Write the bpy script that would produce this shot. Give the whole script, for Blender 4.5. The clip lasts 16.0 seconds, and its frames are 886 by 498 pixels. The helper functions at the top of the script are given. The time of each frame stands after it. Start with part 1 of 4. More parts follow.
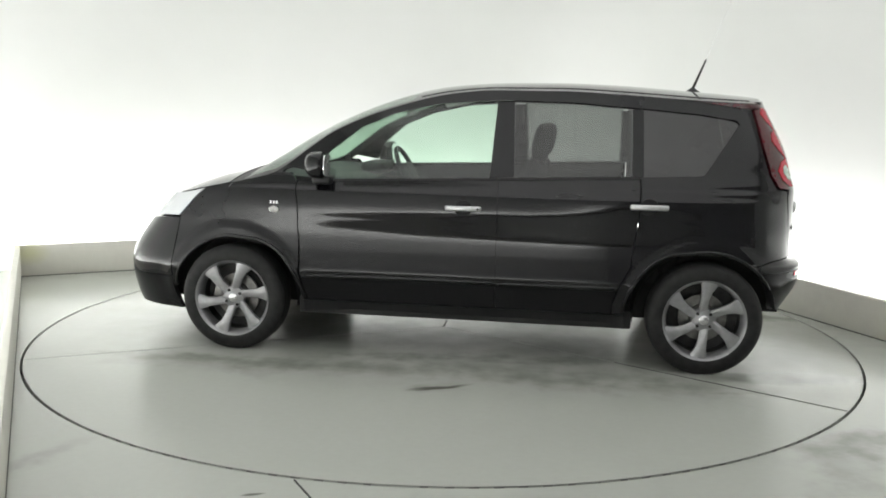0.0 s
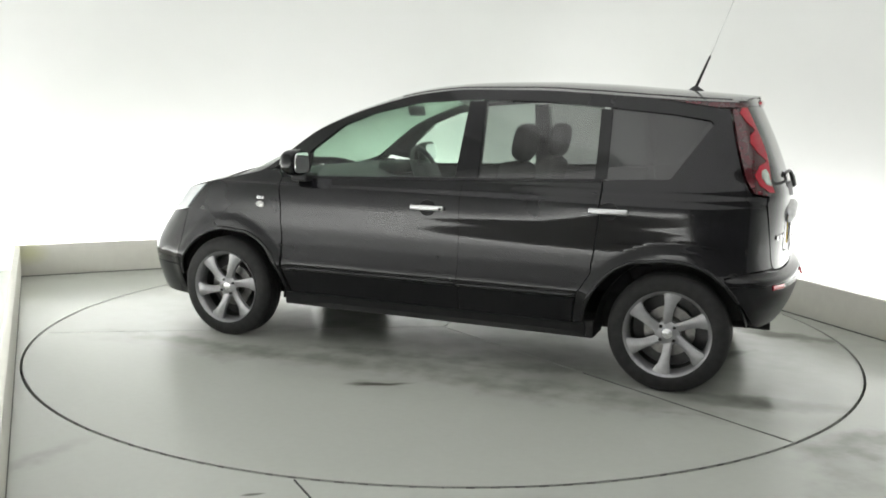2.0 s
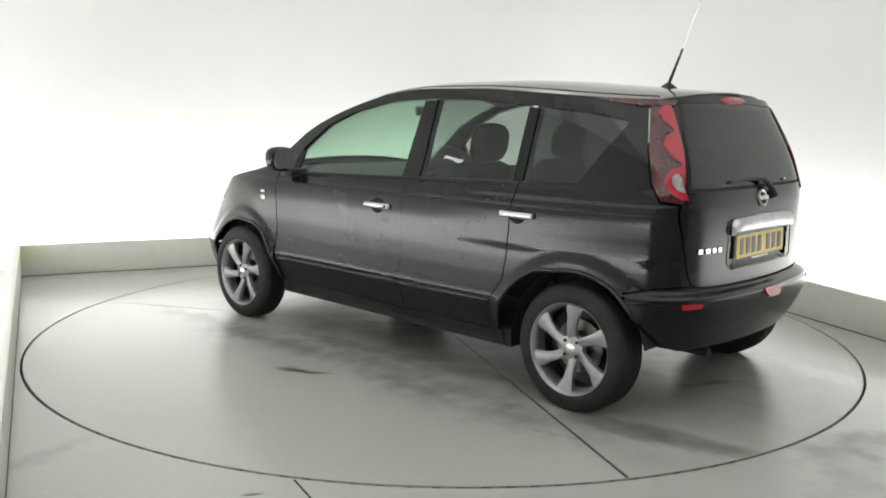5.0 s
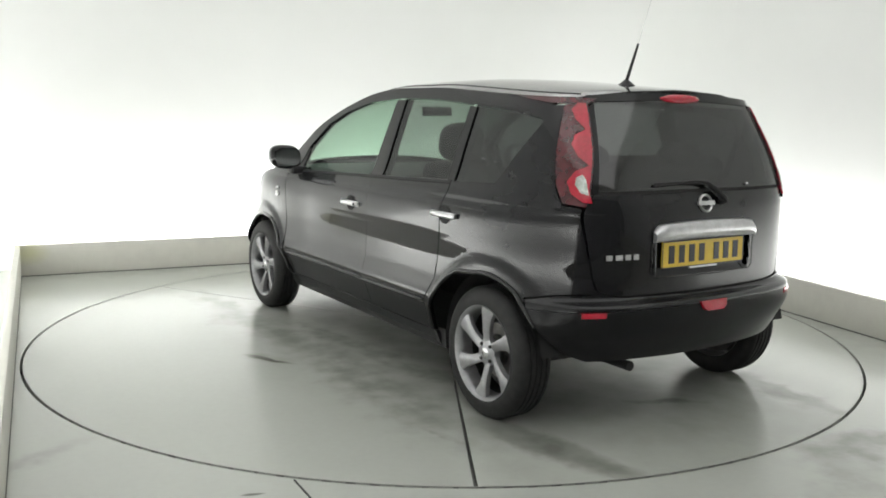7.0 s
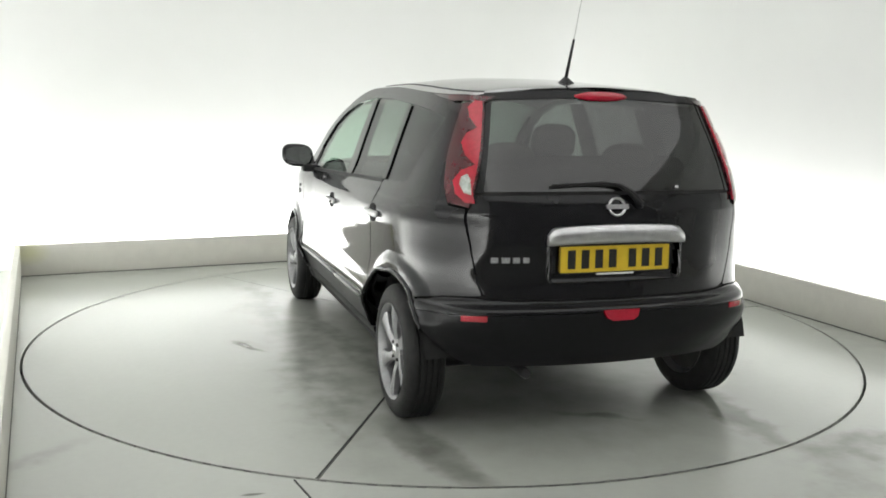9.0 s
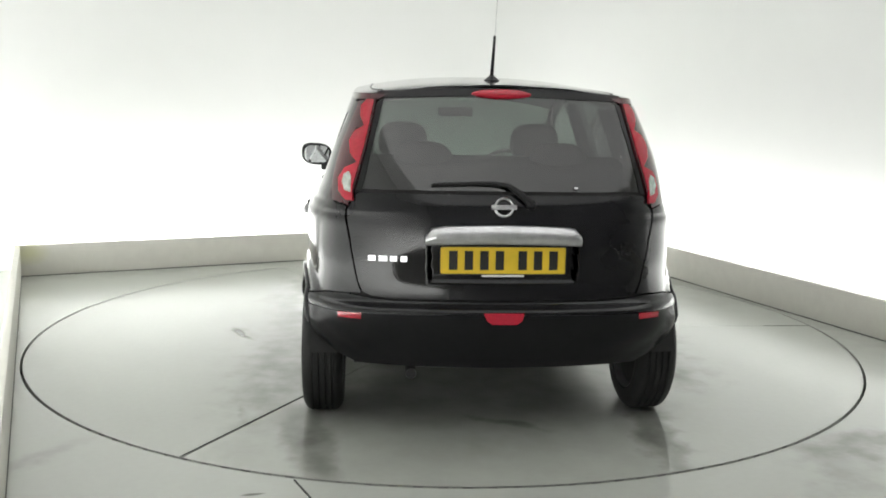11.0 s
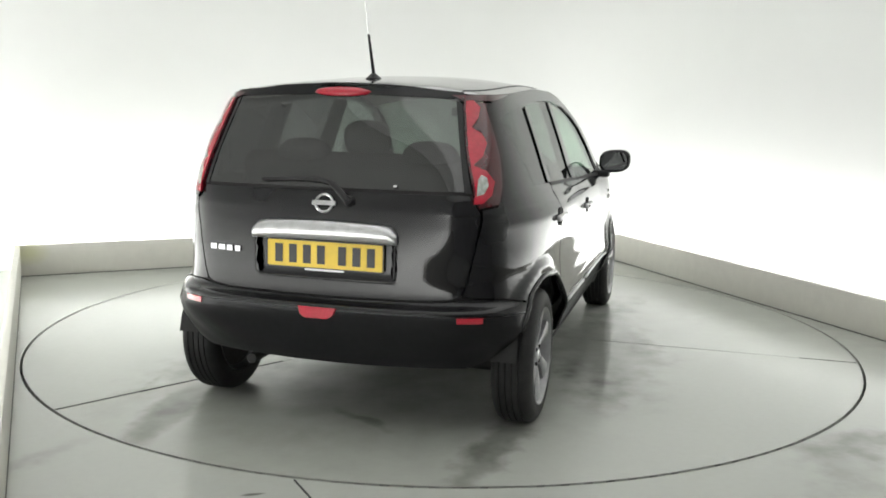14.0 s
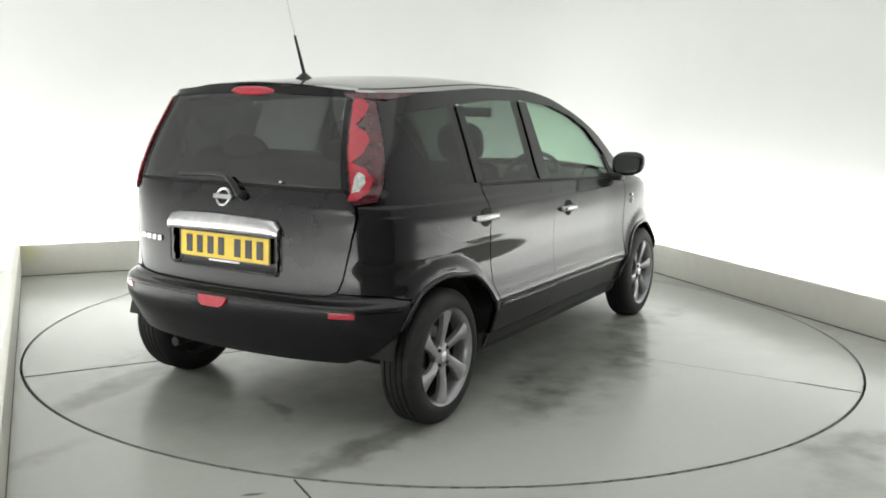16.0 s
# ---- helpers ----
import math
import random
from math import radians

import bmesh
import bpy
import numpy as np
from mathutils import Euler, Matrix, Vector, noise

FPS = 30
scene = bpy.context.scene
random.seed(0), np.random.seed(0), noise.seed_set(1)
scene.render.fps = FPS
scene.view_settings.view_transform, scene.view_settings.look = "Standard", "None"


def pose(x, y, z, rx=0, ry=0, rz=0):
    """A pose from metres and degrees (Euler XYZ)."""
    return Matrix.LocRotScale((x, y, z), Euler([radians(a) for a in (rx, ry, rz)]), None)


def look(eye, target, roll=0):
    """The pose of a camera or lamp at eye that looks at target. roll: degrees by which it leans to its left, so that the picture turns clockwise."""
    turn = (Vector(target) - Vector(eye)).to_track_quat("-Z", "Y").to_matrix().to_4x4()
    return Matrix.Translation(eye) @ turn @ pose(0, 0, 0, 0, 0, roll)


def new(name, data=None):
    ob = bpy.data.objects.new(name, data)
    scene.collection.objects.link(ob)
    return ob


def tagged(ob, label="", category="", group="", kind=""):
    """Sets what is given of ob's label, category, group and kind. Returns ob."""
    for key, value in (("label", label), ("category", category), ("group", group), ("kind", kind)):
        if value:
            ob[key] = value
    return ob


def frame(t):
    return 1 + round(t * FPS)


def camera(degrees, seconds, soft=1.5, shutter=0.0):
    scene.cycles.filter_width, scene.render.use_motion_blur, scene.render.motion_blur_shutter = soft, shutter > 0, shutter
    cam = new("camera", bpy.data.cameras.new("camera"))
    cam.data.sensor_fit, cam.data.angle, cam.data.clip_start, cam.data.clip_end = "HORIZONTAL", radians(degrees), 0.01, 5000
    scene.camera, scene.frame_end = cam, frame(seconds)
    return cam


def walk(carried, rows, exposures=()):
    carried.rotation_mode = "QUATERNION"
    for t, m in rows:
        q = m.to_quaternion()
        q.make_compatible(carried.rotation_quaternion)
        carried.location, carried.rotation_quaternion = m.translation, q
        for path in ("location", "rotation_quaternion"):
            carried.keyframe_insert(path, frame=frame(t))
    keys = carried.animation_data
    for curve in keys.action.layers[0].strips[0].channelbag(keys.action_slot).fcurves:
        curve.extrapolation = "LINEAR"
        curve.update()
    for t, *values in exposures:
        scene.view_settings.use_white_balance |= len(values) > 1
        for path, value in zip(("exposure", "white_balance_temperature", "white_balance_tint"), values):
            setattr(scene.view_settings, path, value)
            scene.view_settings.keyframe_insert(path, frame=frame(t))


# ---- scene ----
cam = camera(53.35, 16.0, soft=1.8)
EYE = Vector((0.0, -5.433, 1.347))
AIM = EYE + Vector((-0.00216, 0.98798, -0.15456))
walk(cam, [(0.0, look(EYE, AIM, 1.085)), (16.0, look(EYE, AIM, 1.085))])

# ---- light: lamp troughs behind the kerb, soft boxes overhead ----
scene.view_settings.exposure = 0.0
ROOM = 25.94                       # the room's turn about the turntable
RX0, RX1, RY0, RY1 = -2.43, 2.675, -6.4, 2.673   # inner faces of the kerb, in the room's axes
SKEW = 0.0755                      # the right-hand side runs inwards to the front
GAP = 0.45                         # depth of the lamp trough behind the kerb
CEIL = 3.3
room = pose(0, 0, 0, 0, 0, ROOM)

world = bpy.data.worlds.new("studio_world")
scene.world = world
world.use_nodes = True
world.node_tree.nodes["Background"].inputs["Color"].default_value = (0.9, 0.95, 1.0, 1)
world.node_tree.nodes["Background"].inputs["Strength"].default_value = 0.02


def area(name, m, sx, sy, watts, colour=(1.0, 1.0, 0.995)):
    d = bpy.data.lights.new(name, "AREA")
    d.shape, d.size, d.size_y, d.energy, d.color = "RECTANGLE", sx, sy, watts, colour
    ob = new(name, d)
    ob.matrix_world = m
    return ob


TROUGH_W = 14.0
# back trough, right trough, left trough: each strip shines up and at the wall
area("trough_lamp_back", room @ pose(0, RY1 + 0.14, 0.12, 128, 0, 0), 4.6, 0.16, TROUGH_W * 4.6)
area("trough_lamp_right", room @ pose(RX1 + 0.15 - SKEW * (RY1 + 0.6), -0.6, 0.12, 128, 0, -90 - math.degrees(SKEW)), 6.2, 0.16, TROUGH_W * 6.2 * 0.74)
area("trough_lamp_left", room @ pose(RX0 - 0.24, -1.9, 0.12, 128, 0, 90), 8.6, 0.16, TROUGH_W * 8.6 * 1.12)
# the whole ceiling is one wide light box
area("light_ceiling", room @ pose(-0.15, (RY0 + RY1) / 2 + 0.1, CEIL - 0.06), 4.5, 8.4, 84.0)

# ---- materials ----


def mat(name, colour, rough=0.5, metal=0.0, coat=0.0, spec=0.5, var=0.0, scale=8.0, bump=0.0, bscale=120.0, emit=0.0,
        coords="Object", rvar=0.0, colour2=None):
    m = bpy.data.materials.new(name)
    m.use_nodes = True
    nt = m.node_tree
    b = nt.nodes["Principled BSDF"]
    b.inputs["Base Color"].default_value = (*colour, 1)
    b.inputs["Roughness"].default_value = rough
    b.inputs["Metallic"].default_value = metal
    b.inputs["Coat Weight"].default_value = coat
    b.inputs["Coat Roughness"].default_value = 0.05
    b.inputs["Coat IOR"].default_value = 1.40
    b.inputs["Specular IOR Level"].default_value = spec
    if emit:
        b.inputs["Emission Color"].default_value = (*colour, 1)
        b.inputs["Emission Strength"].default_value = emit
    tc = nt.nodes.new("ShaderNodeTexCoord")
    if var or rvar:
        n1 = nt.nodes.new("ShaderNodeTexNoise")
        n1.inputs["Scale"].default_value, n1.inputs["Detail"].default_value = scale, 6
        nt.links.new(tc.outputs[coords], n1.inputs["Vector"])
        ramp = nt.nodes.new("ShaderNodeMapRange")
        ramp.inputs["From Min"].default_value, ramp.inputs["From Max"].default_value = 0.3, 0.7
        nt.links.new(n1.outputs["Fac"], ramp.inputs["Value"])
        if var:
            mx = nt.nodes.new("ShaderNodeMix")
            mx.data_type = "RGBA"
            lo = colour2 or tuple(c * (1 - var) for c in colour)
            mx.inputs[6].default_value = (*lo, 1)
            mx.inputs[7].default_value = (*(min(1, c * (1 + var * 0.4)) for c in colour), 1)
            nt.links.new(ramp.outputs["Result"], mx.inputs["Factor"])
            nt.links.new(mx.outputs[2], b.inputs["Base Color"])
        if rvar:
            rr = nt.nodes.new("ShaderNodeMapRange")
            rr.inputs["To Min"].default_value, rr.inputs["To Max"].default_value = max(0.0, rough - rvar), rough + rvar
            nt.links.new(ramp.outputs["Result"], rr.inputs["Value"])
            nt.links.new(rr.outputs["Result"], b.inputs["Roughness"])
    if bump:
        n2 = nt.nodes.new("ShaderNodeTexNoise")
        n2.inputs["Scale"].default_value, n2.inputs["Detail"].default_value = bscale, 4
        nt.links.new(tc.outputs[coords], n2.inputs["Vector"])
        bp = nt.nodes.new("ShaderNodeBump")
        bp.inputs["Strength"].default_value, bp.inputs["Distance"].default_value = bump, 0.004
        nt.links.new(n2.outputs["Fac"], bp.inputs["Height"])
        nt.links.new(bp.outputs["Normal"], b.inputs["Normal"])
    return m


def glass(name, tint, ior=1.5, rough=0.0):
    """A thin pane: light passes straight through in the tint, and the surface mirrors more at a slant."""
    m = bpy.data.materials.new(name)
    m.use_nodes = True
    nt = m.node_tree
    nt.nodes.remove(nt.nodes["Principled BSDF"])
    out = nt.nodes["Material Output"]
    tr, gl = nt.nodes.new("ShaderNodeBsdfTransparent"), nt.nodes.new("ShaderNodeBsdfGlossy")
    lw, mx = nt.nodes.new("ShaderNodeLayerWeight"), nt.nodes.new("ShaderNodeMixShader")
    pw, sc = nt.nodes.new("ShaderNodeMath"), nt.nodes.new("ShaderNodeMapRange")
    tr.inputs["Color"].default_value = (*tint, 1)
    gl.inputs["Roughness"].default_value = rough
    lw.inputs["Blend"].default_value = 0.5
    pw.operation, pw.inputs[1].default_value = "POWER", 5.0
    f0 = ((ior - 1) / (ior + 1)) ** 2 * 1.8
    sc.inputs["To Min"].default_value, sc.inputs["To Max"].default_value = f0, 1.0
    nt.links.new(lw.outputs["Facing"], pw.inputs[0])
    nt.links.new(pw.outputs[0], sc.inputs["Value"])
    nt.links.new(sc.outputs["Result"], mx.inputs["Fac"])
    nt.links.new(tr.outputs["BSDF"], mx.inputs[1])
    nt.links.new(gl.outputs["BSDF"], mx.inputs[2])
    nt.links.new(mx.outputs["Shader"], out.inputs["Surface"])
    return m


PAINT = mat("black_metallic_paint", (0.005, 0.005, 0.0062), 0.42, 0.0, 1.0, 0.06, var=0.12, scale=2.5)
PAINT.node_tree.nodes["Principled BSDF"].inputs["Coat IOR"].default_value = 1.42
TRIM = mat("black_plastic", (0.012, 0.012, 0.013), 0.42, 0, 0, 0.28, var=0.2, scale=60, bump=0.1, bscale=500)
GLOSSBLACK = mat("gloss_black_film", (0.008, 0.008, 0.009), 0.12, 0, 0.4, 0.2)
# duller copy of the black paint, for the dark reflection low on the bumper
DULLBLACK = mat("dull_black_finish", (0.008, 0.008, 0.009), 0.28, 0, 0, 0.2, var=0.2, scale=30)
UNDER = mat("underbody_black", (0.012, 0.012, 0.012), 0.8, var=0.3, scale=12)
CHROME = mat("satin_chrome", (0.58, 0.58, 0.59), 0.32, 1.0, var=0.15, scale=25)
SILVER = mat("silver_lettering", (0.7, 0.7, 0.71), 0.25, 0.9)
ALLOY = mat("grey_alloy", (0.31, 0.31, 0.32), 0.36, 0.6, 0.25, var=0.15, scale=30, rvar=0.05)
ALLOY_DARK = mat("alloy_barrel", (0.05, 0.05, 0.05), 0.45, 0.7, var=0.3, scale=20)
RUBBER = mat("tyre_rubber", (0.016, 0.016, 0.016), 0.62, 0, 0, 0.28, var=0.35, scale=25, bump=0.15, bscale=300)
STEEL = mat("brake_steel", (0.22, 0.215, 0.21), 0.35, 1.0, var=0.3, scale=30)
REDLENS = mat("smoked_red_lens", (0.07, 0.005, 0.010), 0.12, 0, 1.0, var=0.35, scale=30)
REDBRIGHT = mat("bright_red_reflector", (0.40, 0.008, 0.026), 0.2, 0, 1.0, var=0.15, scale=70)
CLEARLENS = mat("clear_lamp_lens", (0.55, 0.55, 0.53), 0.1, 0.4, 1.0, var=0.4, scale=60)
HEADLENS = mat("headlamp_lens", (0.7, 0.72, 0.74), 0.08, 0.4, 1.0)
YELLOW = mat("yellow_plate", (0.72, 0.50, 0.03), 0.35, var=0.08, scale=20)
INK = mat("plate_black", (0.012, 0.012, 0.012), 0.4)
WHITEPLATE = mat("white_plastic", (0.75, 0.75, 0.72), 0.4)
CLOTH = mat("charcoal_cloth", (0.030, 0.030, 0.032), 0.9, 0, 0, 0.2, var=0.3, scale=60, bump=0.3, bscale=400)
INNER = mat("interior_plastic", (0.045, 0.045, 0.047), 0.6, var=0.2, scale=30, bump=0.2, bscale=300)
LINING = mat("grey_headlining", (0.42, 0.43, 0.41), 0.9, var=0.1, scale=40)
GLASS_CLEAR = glass("green_tinted_glass", (0.74, 0.86, 0.78))
GLASS_DARK = glass("privacy_glass", (0.38, 0.40, 0.39), 1.52)
GLASS_QUARTER = glass("dark_quarter_glass", (0.05, 0.054, 0.054), 1.55)
GLASS_REAR = glass("rear_privacy_glass", (0.115, 0.125, 0.122), 1.65)
MIRROR = mat("mirror_glass", (0.85, 0.87, 0.88), 0.02, 1.0)
WALL = mat("white_studio_wall", (0.80, 0.81, 0.79), 0.75, 0, 0, 0.2, var=0.025, scale=0.9, bump=0.05, bscale=60)
KERB = mat("cream_painted_kerb", (0.66, 0.65, 0.59), 0.6, var=0.04, scale=14, bump=0.15, bscale=80)
CEILM = mat("white_ceiling", (0.8, 0.8, 0.79), 0.8, var=0.03, scale=2)
DARKWALL = mat("grey_mirrored_wall", (0.30, 0.30, 0.302), 0.9, var=0.3, scale=3)
METALGREY = mat("grey_steel_lip", (0.30, 0.30, 0.29), 0.5, 0.6, var=0.3, scale=14)
SEAM = mat("dark_seam", (0.03, 0.03, 0.028), 0.8, var=0.4, scale=20)


def aged_board(m):
    """A faint yellow-green stain near one end of the back board."""
    nt = m.node_tree
    b = nt.nodes["Principled BSDF"]
    old = b.inputs["Base Color"].links[0].from_socket
    tc, mp, ln = nt.nodes.new("ShaderNodeTexCoord"), nt.nodes.new("ShaderNodeMapping"), nt.nodes.new("ShaderNodeVectorMath")
    mp.vector_type = "TEXTURE"
    mp.inputs["Location"].default_value = (-2.33, 2.673, 0.19)
    mp.inputs["Scale"].default_value = (0.13, 0.2, 0.09)
    ln.operation = "LENGTH"
    r, mx = nt.nodes.new("ShaderNodeMapRange"), nt.nodes.new("ShaderNodeMix")
    r.inputs["From Min"].default_value, r.inputs["From Max"].default_value = 1.3, 0.2
    r.inputs["To Max"].default_value = 0.6
    mx.data_type = "RGBA"
    mx.inputs[7].default_value = (0.62, 0.62, 0.33, 1)
    nt.links.new(tc.outputs["Object"], mp.inputs["Vector"])
    nt.links.new(mp.outputs["Vector"], ln.inputs[0])
    nt.links.new(ln.outputs["Value"], r.inputs["Value"])
    nt.links.new(r.outputs["Result"], mx.inputs["Factor"])
    nt.links.new(old, mx.inputs[6])
    nt.links.new(mx.outputs[2], b.inputs["Base Color"])


aged_board(KERB)


def floor_paint(name, seed, stains_and_shade=()):
    """Grey-green floor paint, with scuffs, damp patches, painted-in shade and a satin sheen."""
    m = mat(name, (0.40, 0.415, 0.385), 0.30)
    nt = m.node_tree
    b = nt.nodes["Principled BSDF"]
    tc = nt.nodes.new("ShaderNodeTexCoord")
    mp = nt.nodes.new("ShaderNodeMapping")
    mp.inputs["Location"].default_value = (seed, seed * 0.7, 0)
    nt.links.new(tc.outputs["Object"], mp.inputs["Vector"])

    def noise_node(scale, detail, lo, hi):
        n = nt.nodes.new("ShaderNodeTexNoise")
        n.inputs["Scale"].default_value, n.inputs["Detail"].default_value = scale, detail
        r = nt.nodes.new("ShaderNodeMapRange")
        r.inputs["From Min"].default_value, r.inputs["From Max"].default_value = lo, hi
        r.interpolation_type = "SMOOTHSTEP"
        nt.links.new(mp.outputs["Vector"], n.inputs["Vector"])
        nt.links.new(n.outputs["Fac"], r.inputs["Value"])
        return r.outputs["Result"]

    def mix(fac, a, c):
        x = nt.nodes.new("ShaderNodeMix")
        x.data_type = "RGBA"
        nt.links.new(fac, x.inputs["Factor"])
        for sock, v in ((x.inputs[6], a), (x.inputs[7], c)):
            if isinstance(v, tuple):
                sock.default_value = (*v, 1)
            else:
                nt.links.new(v, sock)
        return x.outputs[2]

    def blotch(x, y, turn, rx, ry, soft, rough_edge):
        """The mask of one mark, staining and painted shade alike: an ellipse with a ragged edge."""
        wob = nt.nodes.new("ShaderNodeTexNoise")
        wob.inputs["Scale"].default_value, wob.inputs["Detail"].default_value = 7.0, 6
        nt.links.new(tc.outputs["Object"], wob.inputs["Vector"])
        sub, add = nt.nodes.new("ShaderNodeVectorMath"), nt.nodes.new("ShaderNodeVectorMath")
        sub.operation, add.operation = "SUBTRACT", "MULTIPLY_ADD"
        sub.inputs[1].default_value = (0.5, 0.5, 0.5)
        nt.links.new(wob.outputs["Color"], sub.inputs[0])
        add.inputs[1].default_value = (rough_edge, rough_edge, 0)
        nt.links.new(sub.outputs[0], add.inputs[0])
        nt.links.new(tc.outputs["Object"], add.inputs[2])
        m2 = nt.nodes.new("ShaderNodeMapping")
        m2.vector_type = "TEXTURE"
        m2.inputs["Location"].default_value = (x, y, 0)
        m2.inputs["Rotation"].default_value = (0, 0, radians(turn))
        m2.inputs["Scale"].default_value = (rx, ry, 1)
        nt.links.new(add.outputs[0], m2.inputs["Vector"])
        ln = nt.nodes.new("ShaderNodeVectorMath")
        ln.operation = "LENGTH"
        nt.links.new(m2.outputs["Vector"], ln.inputs[0])
        r = nt.nodes.new("ShaderNodeMapRange")
        r.interpolation_type = "SMOOTHSTEP"
        r.inputs["From Min"].default_value, r.inputs["From Max"].default_value = 1.0 + soft, max(0.0, 1.0 - soft)
        nt.links.new(ln.outputs["Value"], r.inputs["Value"])
        return r.outputs["Result"]

    def times(a, k, other=None):
        n = nt.nodes.new("ShaderNodeMath")
        n.operation = "MULTIPLY"
        nt.links.new(a, n.inputs[0])
        if other is not None:
            nt.links.new(other, n.inputs[1])
            return times(n.outputs[0], k)
        n.inputs[1].default_value = k
        return n.outputs[0]

    fine = noise_node(30, 2, 0.2, 0.8)
    streak = noise_node(5.0, 4, 0.22, 0.78)
    c = mix(fine, (0.425, 0.44, 0.405), (0.415, 0.43, 0.395))
    wet = []
    for x, y, turn, rx, ry, soft, edge, dark, mottled in stains_and_shade:
        msk = blotch(x, y, turn, rx, ry, soft, edge)
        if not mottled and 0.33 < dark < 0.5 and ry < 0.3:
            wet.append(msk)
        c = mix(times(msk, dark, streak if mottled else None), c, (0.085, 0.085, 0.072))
    nt.links.new(c, b.inputs["Base Color"])
    b.inputs["Roughness"].default_value = 0.24
    # a film of water on the dark patches shines more than the dry paint
    gloss = None
    for msk in wet:
        top = nt.nodes.new("ShaderNodeMapRange")
        top.inputs["To Min"].default_value, top.inputs["To Max"].default_value = 0.24, 0.10
        nt.links.new(msk, top.inputs["Value"])
        low = top.outputs["Result"]
        if gloss is not None:
            both = nt.nodes.new("ShaderNodeMath")
            both.operation = "MINIMUM"
            nt.links.new(gloss, both.inputs[0])
            nt.links.new(low, both.inputs[1])
            low = both.outputs[0]
        gloss = low
    if gloss is not None:
        nt.links.new(gloss, b.inputs["Roughness"])
    b.inputs["Specular IOR Level"].default_value = 0.45
    return m


FLOOR = floor_paint("grey_floor_paint", 3.0, [
    (0.6, -3.4, 20, 2.2, 0.9, 1.0, 0.5, 0.10, False), (2.0, 0.9, -65, 1.6, 0.22, 1.0, 0.3, 0.30, True), (-2.3, 1.7, 26, 1.2, 0.12, 1.0, 0.2, 0.22, True),
    (1.72, -1.92, 20, 0.30, 0.12, 0.7, 0.35, 0.75, True), (1.55, -2.3, 60, 0.35, 0.10, 0.7, 0.3, 0.4, True), (-1.60, -2.32, 65, 0.30, 0.05, 0.8, 0.15, 0.45, True),
    (-0.66, -2.50, 15, 0.035, 0.010, 0.5, 0.02, 0.8, False)])
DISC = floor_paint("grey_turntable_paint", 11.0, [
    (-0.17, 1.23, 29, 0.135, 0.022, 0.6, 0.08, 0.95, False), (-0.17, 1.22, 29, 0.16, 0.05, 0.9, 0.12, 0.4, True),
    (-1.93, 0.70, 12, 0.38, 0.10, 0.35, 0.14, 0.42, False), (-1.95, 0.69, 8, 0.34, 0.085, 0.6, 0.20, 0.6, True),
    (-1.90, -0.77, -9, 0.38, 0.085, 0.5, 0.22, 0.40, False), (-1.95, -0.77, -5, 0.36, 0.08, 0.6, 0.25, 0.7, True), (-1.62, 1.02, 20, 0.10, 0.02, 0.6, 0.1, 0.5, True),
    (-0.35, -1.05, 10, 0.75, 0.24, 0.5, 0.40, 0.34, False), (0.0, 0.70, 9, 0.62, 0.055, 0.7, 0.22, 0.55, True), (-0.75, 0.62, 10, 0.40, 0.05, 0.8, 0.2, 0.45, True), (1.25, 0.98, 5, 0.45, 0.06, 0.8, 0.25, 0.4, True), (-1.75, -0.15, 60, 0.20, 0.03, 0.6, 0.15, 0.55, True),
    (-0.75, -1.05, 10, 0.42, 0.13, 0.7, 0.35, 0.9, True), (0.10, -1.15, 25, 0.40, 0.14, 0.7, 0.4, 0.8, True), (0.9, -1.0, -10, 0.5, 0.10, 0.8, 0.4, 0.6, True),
    # the two car-sized ellipses paint grime and the car's soft shade into the colour
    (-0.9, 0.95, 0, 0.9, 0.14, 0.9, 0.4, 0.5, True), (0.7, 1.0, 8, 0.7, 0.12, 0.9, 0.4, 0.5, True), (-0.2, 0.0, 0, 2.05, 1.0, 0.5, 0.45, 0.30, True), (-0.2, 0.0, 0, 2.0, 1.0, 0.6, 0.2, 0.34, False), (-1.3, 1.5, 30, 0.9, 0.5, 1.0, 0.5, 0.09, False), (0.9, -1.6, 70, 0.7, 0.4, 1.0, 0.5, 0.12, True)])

# ---- mesh helpers ----


def mesh_of(name, verts, faces, material, smooth=True):
    me = bpy.data.meshes.new(name)
    me.from_pydata([tuple(v) for v in verts], [], faces)
    me.materials.append(material)
    if smooth:
        me.polygons.foreach_set("use_smooth", [True] * len(me.polygons))
    me.update()
    return me


def obj(name, me, parent=None, label="", m=None):
    ob = new(name, me)
    if parent is not None:
        ob.parent = parent
    if m is not None:
        ob.matrix_local = m
    if label:
        ob["label"] = label
    return ob


def part(name, bm, material, parent, label="", smooth=True, m=None):
    me = bpy.data.meshes.new(name)
    bmesh.ops.recalc_face_normals(bm, faces=bm.faces)
    bm.to_mesh(me)
    bm.free()
    me.materials.append(material)
    if smooth:
        me.polygons.foreach_set("use_smooth", [True] * len(me.polygons))
        me.set_sharp_from_angle(angle=radians(38))
    return obj(name, me, parent, label, m)


def box(x0, x1, y0, y1, z0, z1, bevel=0.0, seg=2, bm=None):
    bm = bm or bmesh.new()
    made = bmesh.ops.create_cube(bm, size=1)["verts"]
    for v in made:
        v.co = Vector(((x0 + x1) / 2 + v.co.x * (x1 - x0), (y0 + y1) / 2 + v.co.y * (y1 - y0), (z0 + z1) / 2 + v.co.z * (z1 - z0)))
    if bevel:
        edges = list({e for v in made for e in v.link_edges})
        bmesh.ops.bevel(bm, geom=edges, offset=bevel, segments=seg, profile=0.5, affect="EDGES")
    return bm


